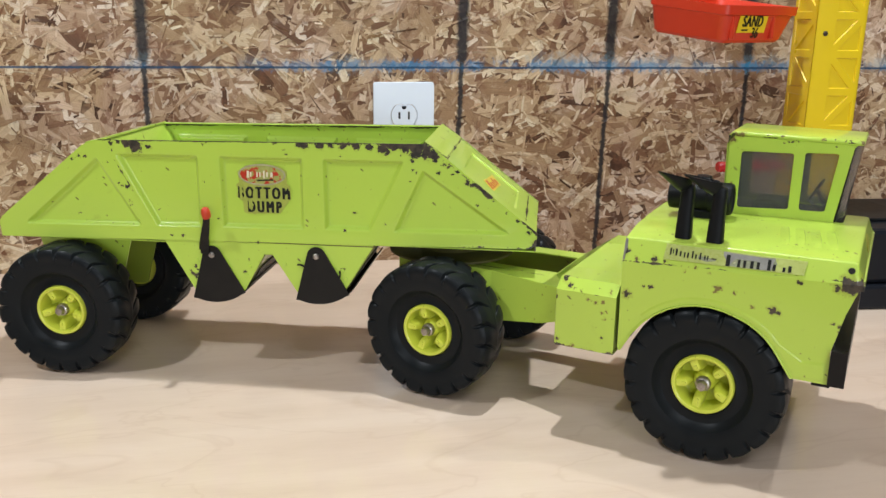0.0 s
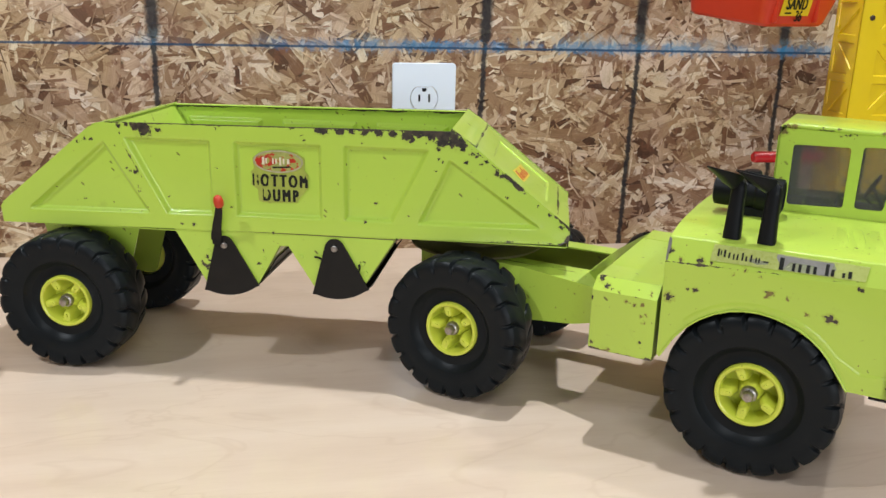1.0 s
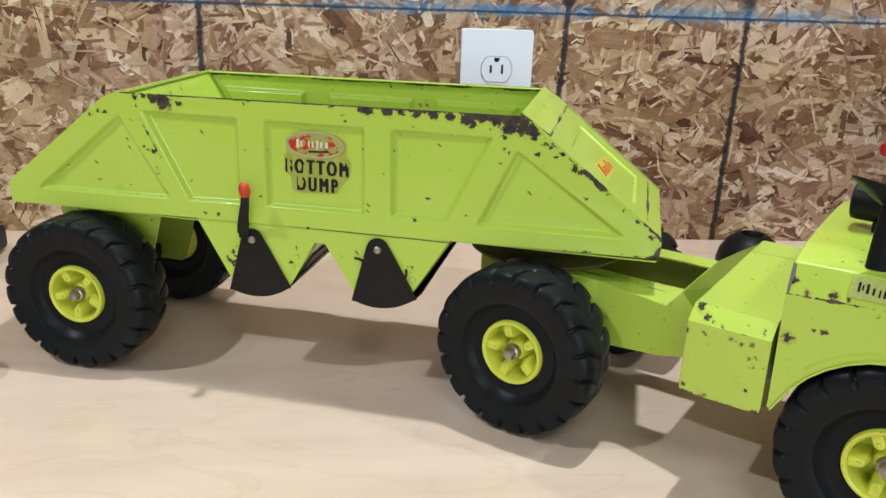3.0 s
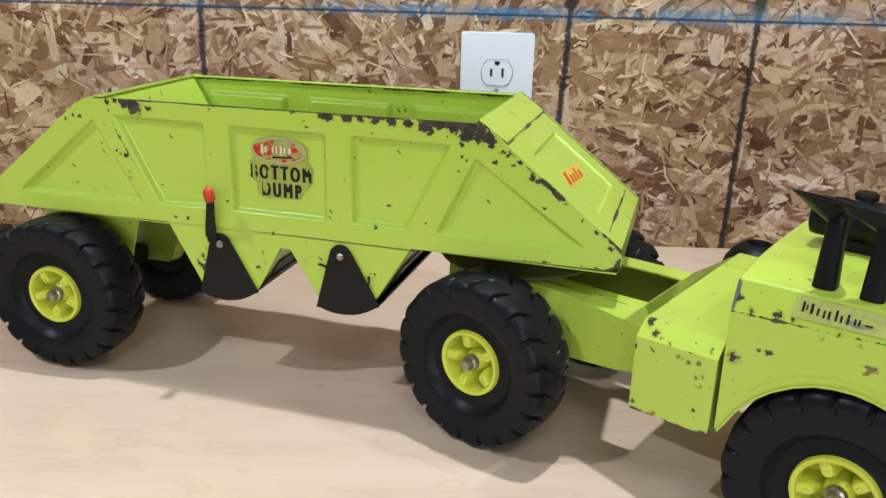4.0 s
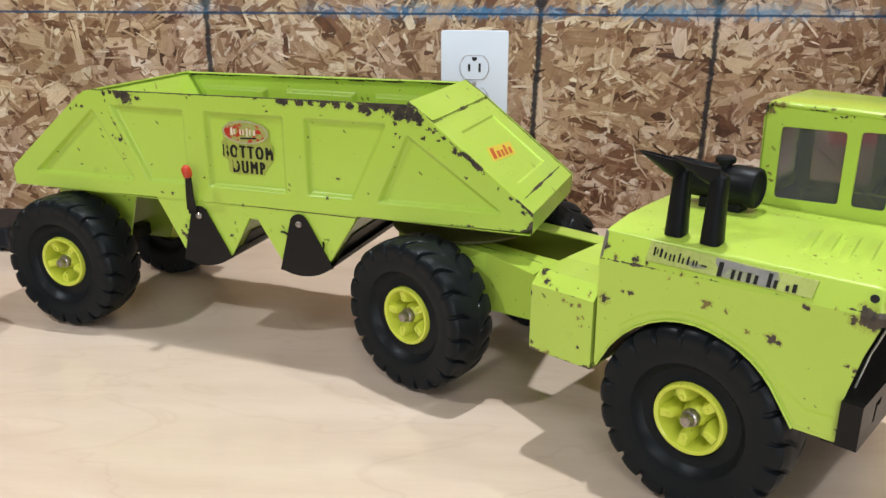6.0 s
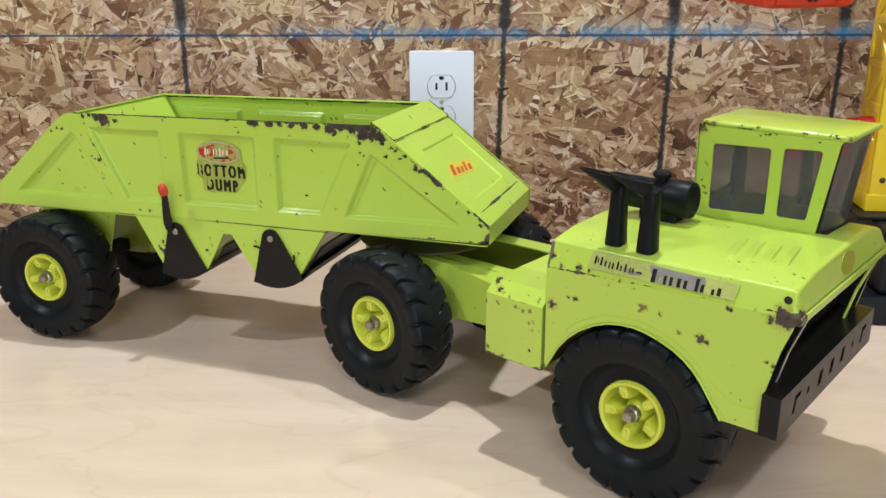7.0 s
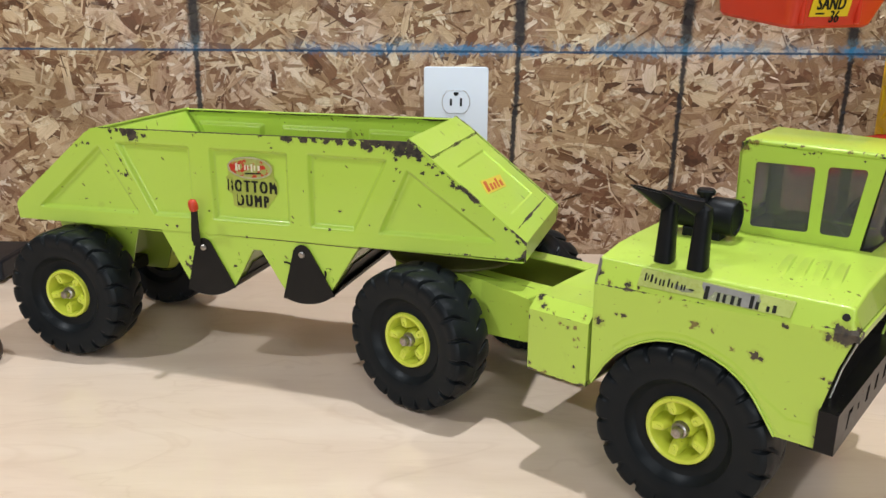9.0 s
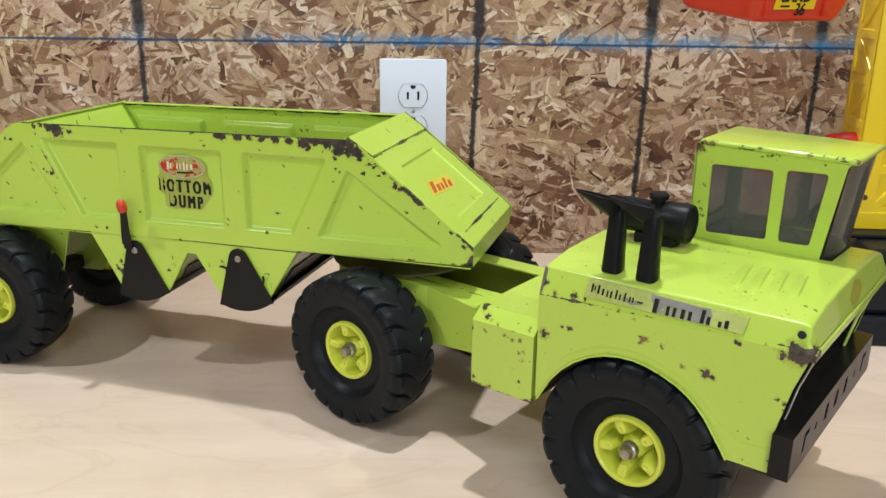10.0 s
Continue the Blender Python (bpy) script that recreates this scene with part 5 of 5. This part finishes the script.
horn(-0.0274, 0.0165, (-0.0450, -0.0040, 0.2270))
horn(-0.0034, 0.0148, (-0.0275, 0.0035, 0.2250))
cleaner = part("air_cleaner", lathe([(0.0, -0.0540), (0.0094, -0.0540), (0.0112, -0.0530), (0.0116, -0.0500), (0.0116, -0.0230), (0.0128, -0.0215), (0.0132, -0.0195), (0.0132, -0.0055), (0.0126, -0.0036), (0.0112, -0.0030), (0.0102, -0.0042), (0.0, -0.0042)], 36, "x", m=Matrix.Translation((0.0, 0.0775, 0.1950))), BLACK, tractor, "black plastic air cleaner drum", 30)
part("cleaner_cap", lathe([(0.0044, 0.0), (0.0044, 0.0034), (0.0064, 0.0038), (0.0067, 0.0064), (0.0056, 0.0078), (0.0, 0.0081)], 20, m=Matrix.Translation((-0.0270, 0.0765, 0.2052))), BLACK, cleaner, "", 35)
part("cleaner_foot", block((-0.0400, 0.0700, 0.1760), (-0.0120, 0.0840, 0.1850), 0.001), BLACK, cleaner)

# name plate on the chamfer: plain bars only


def on_chamfer(s, h, lift):
    """s along the hood, h from 0 (low edge) to 1 (top edge) of the chamfer."""
    low, top = 0.1535 + (s + 0.0685) / 0.1687 * 0.0065, 0.1722 + (s + 0.0685) / 0.165 * 0.0022
    v = SIDE0 + (0.0037 * h / 0.55 if h < 0.55 else 0.0037 + 0.0030 * (h - 0.55) / 0.45)
    return (s, v - lift, low + (top - low) * h)


name_plate = part("name_plate", prism([(-0.0375, 0.27), (0.0625, 0.20), (0.0638, 0.80), (-0.0362, 0.90)], on_chamfer, 0.0002, 0.0009), PLATE, tractor, "worn foil name strip")
part("plate_foil", prism([(0.0090, 0.28), (0.0400, 0.24), (0.0440, 0.55), (0.0420, 0.80), (0.0230, 0.72), (0.0080, 0.76)], on_chamfer, 0.0009, 0.0011), FOILGREY, name_plate, "bare silver foil patch")
part("plate_foil", prism([(-0.0120, 0.44), (-0.0060, 0.34), (0.0010, 0.40), (0.0024, 0.62), (-0.0040, 0.76), (-0.0110, 0.70)], on_chamfer, 0.0009, 0.0010), FOILGREY, name_plate, "bare silver foil patch")
part("plate_foil", prism([(0.0060, 0.70), (0.0110, 0.30), (0.0150, 0.60), (0.0300, 0.58), (0.0330, 0.26), (0.0405, 0.30), (0.0420, 0.76), (0.0230, 0.80), (0.0062, 0.84)], on_chamfer, 0.00112, 0.00122), TARNISH, name_plate, "tarnished grey foil patch")
small_print = ((-0.0330, 0.0012, 0.48, 0.76), (-0.0310, 0.0008, 0.54, 0.70), (-0.0288, 0.0014, 0.47, 0.75), (-0.0256, 0.0012, 0.45, 0.66), (-0.0224, 0.0010, 0.42, 0.64), (-0.0200, 0.0012, 0.42, 0.64),
               (-0.0166, 0.0012, 0.42, 0.72), (-0.0140, 0.0011, 0.41, 0.60), (-0.0108, 0.0011, 0.40, 0.68), (-0.0074, 0.0010, 0.42, 0.60), (-0.0054, 0.0010, 0.42, 0.60), (-0.0020, 0.0036, 0.46, 0.51))
for s0, w, h0, h1 in small_print:
    part("print_bar", prism([(s0, h0), (s0 + w, h0), (s0 + w, h1), (s0, h1)], on_chamfer, 0.0010, 0.00125), INKBLACK, name_plate)
for s0, w, h1 in ((0.0085, 0.0028, 0.74), (0.0168, 0.0018, 0.58), (0.0208, 0.0018, 0.57), (0.0258, 0.0022, 0.58), (0.0302, 0.0020, 0.56), (0.0375, 0.0022, 0.72), (0.0412, 0.0020, 0.54), (0.0480, 0.0018, 0.46), (0.0516, 0.0022, 0.54)):
    part("print_bar", prism([(s0, 0.27), (s0 + w, 0.27), (s0 + w, h1), (s0, h1)], on_chamfer, 0.00125, 0.0015), INKBLACK, name_plate)

part("bare_edge", prism([(-0.0684, 0.06), (-0.0668, 0.10), (-0.0671, 0.35), (-0.0660, 0.55), (-0.0664, 0.90), (-0.0684, 0.96)], on_chamfer, 0.0001, 0.0006), STEEL, shell, "bright bare steel edge")

# saddle tank and chassis deck
near_tank = [(SIDE0 + 0.0006, 0.0738), (0.040, 0.0738), (0.040, 0.1308), (0.0085, 0.1308), (SIDE0 + 0.0006, 0.1222)]
far_tank = [(2 * CENTRE - v, z) for v, z in near_tank]
for pts in (near_tank, far_tank):
    part("saddle_tank", prism(pts, lambda p, q, d: (d, p, q), -0.1225, -0.0715, bevel=0.0022), TANKPAINT, tractor, "lime saddle tank with a chamfered top", 30)
part("deck_bridge", prism([(-0.1225, 0.0900), (-0.0690, 0.0900), (-0.0690, 0.1306), (-0.1215, 0.1306)], lambda p, q, d: (p, d, q), 0.0402, 2 * CENTRE - 0.0402), DECKPLAIN, tractor)
bm = bmesh.new()
ramp = [bm.verts.new(p) for p in ((-0.1490, 0.1520, 0.1112), (-0.1490, 0.0700, 0.1112), (-0.1490, 0.0380, 0.1112), (-0.1227, 0.0300, 0.1116), (-0.1218, 0.0420, 0.1306), (-0.1218, 0.1560, 0.1306))]
for f in ((0, 1, 4, 5), (1, 2, 3), (1, 3, 4)):
    bm.faces.new([ramp[i] for i in f])
bmesh.ops.solidify(bm, geom=list(bm.faces), thickness=0.0012)
part("deck_ramp", bm, DECKPLAIN, tractor)
HOLE = [(-0.2400, 0.0760), (-0.1495, 0.0760), (-0.1495, 0.1330), (-0.2400, 0.1330)]
DECKPAINT = paint("deck_enamel", YELLOWLIME, (((-0.2350, 0.0630), (-0.1600, 0.0630), 0.0011, ((0.0, 0.9), (0.2, 1.25), (0.6, 1.1), (1.0, 1.3))), ((-0.2400, 0.0762), (-0.1495, 0.0762), 0.0012, ((0.0, 1.0), (1.0, 1.2)))), 1.0, (0, 1))
part("deck", pressed([(-0.3030, 0.0520), (-0.2050, 0.0520), (-0.1490, 0.0380), (-0.1490, 0.1520), (-0.3030, 0.1500)], lambda p, q, d: (p, q, 0.1112 - d), 0.0014, holes=[HOLE]), DECKPAINT, tractor, "lime chassis deck with a rectangular opening")
RAIL = [(-0.3030, 0.0520, 0.0505, 0.0640, 0.1111), (-0.2050, 0.0520, 0.0500, 0.0640, 0.1111), (-0.1490, 0.0380, 0.0360, 0.0750, 0.1111), (-0.1228, 0.0300, 0.0290, 0.0840, 0.1115)]
FARRAIL = [(-0.3030, 0.1500, 0.1510, 0.0520, 0.1111), (-0.2050, 0.1500, 0.1512, 0.0565, 0.1111), (-0.1490, 0.1520, 0.1530, 0.0680, 0.1111), (-0.1228, 0.1540, 0.1550, 0.0735, 0.1290)]
for rail, inward in ((RAIL, 0.0012), (FARRAIL, -0.0012)):
    bm = bmesh.new()
    rings = [[bm.verts.new(p) for p in ((u, top_v, top_z), (u, foot_v, foot_z), (u, foot_v + inward, foot_z), (u, top_v + inward, top_z))] for u, top_v, foot_v, foot_z, top_z in rail]
    for p, q in zip(rings, rings[1:]):
        for k in range(4):
            bm.faces.new((p[k], p[(k + 1) % 4], q[(k + 1) % 4], q[k]))
    bm.faces.new(rings[0])
    bm.faces.new(rings[-1])
    part("frame_rail", bm, DECKPLAIN, tractor)
# floor colour and added sheet over the rail stand in for shade inside
part("deck_floor", block((-0.3010, 0.0530, 0.0690), (-0.2420, 0.1490, 0.0705), 0.0004, 1), SHADEDARK, tractor)
part("shade_liner", block((-0.3010, 0.1470, 0.0710), (-0.1302, 0.1485, 0.1092), 0.0004, 1), SHADELIME, tractor)
part("rear_crossmember", block((-0.3042, 0.0520, 0.0640), (-0.3031, 0.1500, 0.1110), 0.0004, 1), DECKPLAIN, tractor)
part("front_crossmember", block((-0.1300, 0.0500, 0.0760), (-0.1288, 0.1500, 0.1200), 0.0004, 1), DECKPLAIN, tractor)
# turntable coloured dark for the shade below the trailer nose
part("fifth_wheel", lathe([(0.060, 0.1116), (0.062, 0.1122), (0.062, 0.1140), (0.059, 0.1152), (0.034, 0.1160), (0.030, 0.1200), (0.030, 0.1312), (0.0, 0.1312)], 56, m=Matrix.Translation((-0.2720, 0.1010, 0.0))), SHADEDARK, tractor, "round turntable plate, its shade put into a dark colour", 30)
for u in (0.0, -0.2432):
    part("axle", lathe([(0.003, 0.004), (0.003, 0.190)], 12, "y", m=Matrix.Translation((u, 0, 0.0628))), STEEL, tractor, "steel axle rod")
    part("axle_housing", block((u - 0.010, 0.048, 0.0530), (u + 0.010, 2 * CENTRE - 0.048, 0.0725), 0.003), GATE, tractor)
for u, v, spin in ((0.0, 0.0, -25), (-0.2432, -0.0025, -15)):
    wheel(tractor, u, v, False, spin)
    wheel(tractor, u, 0.1945, True, spin + 17)


# ---- things behind the truck ----
def sand_loader():
    """A yellow toy loading tower on a dark base, with a red sand tub."""
    ob = thing("toy_sand_loader", pose(0.6365, 1.0050, 0, 0, 0, -4), "tall yellow toy loading tower with red tub, black base", "toy crane")
    part("base", block((-0.060, -0.098, 0.0), (0.30, 0.10, 0.030), 0.004), NAVY, ob, "dark plastic base")
    part("machine_house", block((-0.030, -0.090, 0.0302), (0.28, 0.09, 0.098), 0.006), NAVY, ob, "black machine house")
    part("turntable", block((-0.045, -0.050, 0.0982), (0.12, 0.060, 0.1020), 0.0015), BLACK, ob)
    w, d, z0, z1 = 0.0310, 0.0270, 0.1205, 0.6535
    bays = 12
    step = (z1 - z0) / bays
    for name in ("front", "left", "right", "back"):
        half = w if name in ("front", "back") else d
        panels = []
        for k in range(bays):
            lo, hi = z0 + k * step + 0.004, z0 + (k + 1) * step - 0.004
            edge = -half + 0.007 if name in ("left", "right") else -half + 0.024
            a, b = (edge, half - 0.005) if (k % 2) == (name in ("left", "right")) else (half - 0.005, edge)
            g = 0.0034
            sgn = 1 if b > a else -1
            panels.append([(a + sgn * g * 1.4, lo), (b, lo), (b, hi - g * 1.6)])
            panels.append([(a, lo + g * 1.6), (b - sgn * g * 1.4, hi), (a, hi)])
        flip = {"front": lambda p, q, e: (p, -d + e, q), "back": lambda p, q, e: (p, d - e, q), "left": lambda p, q, e: (-w + e, p, q), "right": lambda p, q, e: (w - e, p, q)}[name]
        part("tower_face", pressed([(-half, z0), (half, z0), (half, z1), (-half, z1)], flip, 0.0012, panels, depth=0.0016, slope=0.0012, round_by=0.0008), YELLOW, ob, "yellow pressed lattice face")
    part("tower_foot", block((-w - 0.001, -d - 0.001, 0.1022), (w + 0.001, d + 0.001, 0.1204), 0.001), YELLOW, ob, "plain yellow tower foot")
    for z in (0.136, 0.322, 0.52):
        part("rivet", lathe([(0.0030, -d), (0.0030, -d - 0.0010), (0.0015, -d - 0.0018), (0.0, -d - 0.0018)], 12, "y", m=Matrix.Translation((-0.0185, 0, z))), BROWN, ob, "dark rivet")
    return ob


loader = sand_loader()


def tub():
    """The red sand tub, hollow, flaring to a rolled rim."""
    base = Matrix.Translation((0.467, 0.942, 0.311)) @ Matrix.Rotation(radians(27.7), 4, "Z")
    inv = loader.matrix_world.inverted() @ base
    ob = new("sand_tub")
    ob.parent = loader
    ob.empty_display_size = 0.02
    tagged(ob, "red plastic tub with a yellow label")
    lx, ly, FLARE = 0.1145, 0.100, 0.35
    bm = bmesh.new()
    rings = []
    for z, grow, inset in ((0.0, 0.0, 0.002), (0.003, 0.0015, 0.0), (0.0300, 0.015, 0.0), (0.0312, 0.021, 0.0), (0.0410, 0.0225, 0.0), (0.0410, 0.0180, 0.0), (0.004, -0.001, 0.0)):
        pts = rounded([(-grow * 0.25 + inset, -grow * FLARE + inset), (lx + grow * 1.1 - inset, -grow * FLARE + inset), (lx + grow * 1.1 - inset, ly + grow * 0.2 - inset), (-grow * 0.25 + inset, ly + grow * 0.2 - inset)], 0.010, 4)
        rings.append([bm.verts.new((x, y, z + 0.115 * max(0.0, y))) for x, y in pts])
    n = len(rings[0])
    for a, b in zip(rings, rings[1:]):
        for k in range(n):
            bm.faces.new((a[k], a[(k + 1) % n], b[(k + 1) % n], b[k]))
    bm.faces.new(rings[0])
    bm.faces.new(rings[-1])
    shell = part("tub_shell", bm, RED, ob, "red plastic tub", 30)
    for x in (0.008, 0.086):
        part("tub_rib", block((x, -0.0060, 0.004), (x + 0.006, 0.000, 0.0305), 0.002), RED, ob)
    ob.matrix_basis = inv
    tilt = math.degrees(math.atan2(0.0055, 0.030))

    def on_face(p, q, lift):
        return (p, -0.0006 - 0.0055 * (q / 0.030) - lift, 0.003 + q)

    label = part("label", prism([(0.020, 0.0085), (0.074, 0.0085), (0.075, 0.0268), (0.021, 0.0268)], on_face, 0.0004, 0.0010), SIGN, ob, "yellow SAND label")
    m = pose(0.047, -0.0006 - 0.0055 * 0.0205 / 0.030 - 0.0014, 0.003 + 0.0205, 90 + tilt, 0, 0)
    lettering("SAND", 0.0175, m, INKBLACK, "lettering", label, 0.80, 0.0007, 1.08)
    m = pose(0.055, -0.0006 - 0.0055 * 0.0075 / 0.030 - 0.0014, 0.003 + 0.0078, 90 + tilt, 0, 0)
    lettering("36", 0.0165, m, INKBLACK, "lettering", label, 0.85, 0.0004)
    part("print_bar", prism([(0.028, 0.0105), (0.040, 0.0105), (0.040, 0.0122), (0.028, 0.0122)], on_face, 0.0011, 0.0013), INKBLACK, label)
    return ob


tub()


def winch():
    inv = loader.matrix_world.inverted()
    m = inv @ Matrix.Translation((0.513, 1.013, 0.159))
    ob = part("crank_rod", lathe([(0.0, 0.0), (0.0055, 0.0), (0.0068, 0.0015), (0.0068, 0.088)], 20, "x"), CRIMSON, loader, "glossy red crank rod", 40)
    ob.matrix_basis = m
    drum = part("winch_drum", lathe([(0.0, -0.024), (0.0075, -0.024), (0.0090, -0.022), (0.0095, -0.018), (0.0105, -0.010), (0.0115, -0.006), (0.0115, 0.010), (0.0100, 0.013), (0.0, 0.013)], 36, "x"), CRIMSON, loader, "red winch drum", 40)
    drum.matrix_basis = inv @ Matrix.Translation((0.602, 1.002, 0.1885))
    return ob


winch()

cap = thing("plastic_dome", pose(0.436, 1.105, 0.0), "glossy black domed plastic part lying on the bench", "plastic part")
part("dome_shell", lathe([(0.0365, 0.0), (0.0372, 0.006), (0.0345, 0.018), (0.0270, 0.030), (0.0170, 0.0375), (0.0130, 0.0385), (0.0115, 0.0360), (0.0105, 0.026), (0.0, 0.025)], 40), BLACK, cap, "", 40)

low_toy = thing("toy_flatbed", pose(-0.60, 1.085, 0.0), "low black toy base with a yellow boom beside the wall", "toy base")
part("bed", block((-0.22, -0.042, 0.004), (0.195, 0.045, 0.030), 0.004), NAVY, low_toy, "black plastic bed")
for x in (-0.18, 0.16):
    part("skid", block((x, -0.035, 0.0), (x + 0.02, 0.038, 0.0045), 0.001), NAVY, low_toy)
part("mast", block((-0.060, -0.012, 0.0301), (-0.030, 0.012, 0.420), 0.002), YELLOW, low_toy, "yellow steel mast")
part("boom", prism([(-0.030, 0.395), (0.180, 0.342), (0.188, 0.330), (0.194, 0.345), (0.190, 0.372), (-0.030, 0.425)], lambda p, q, d: (p, d, q), -0.010, 0.010, bevel=0.0015), YELLOW, low_toy, "yellow steel boom")

small = thing("spare_wheel", pose(-0.3165, 0.826, 0.0), "small dark brown toy wheel lying on the bench", "wheel")
part("tyre", lathe([(0.011, 0.0), (0.019, 0.0), (0.0225, 0.004), (0.0235, 0.0105), (0.0225, 0.017), (0.019, 0.021), (0.011, 0.021), (0.009, 0.012), (0.009, 0.006)], 32, closed=True), BROWN, small, "", 40)
part("hub", lathe([(0.0088, 0.002), (0.0088, 0.019), (0.004, 0.0195), (0.0, 0.0195)], 20), NAVY, small, "", 40)
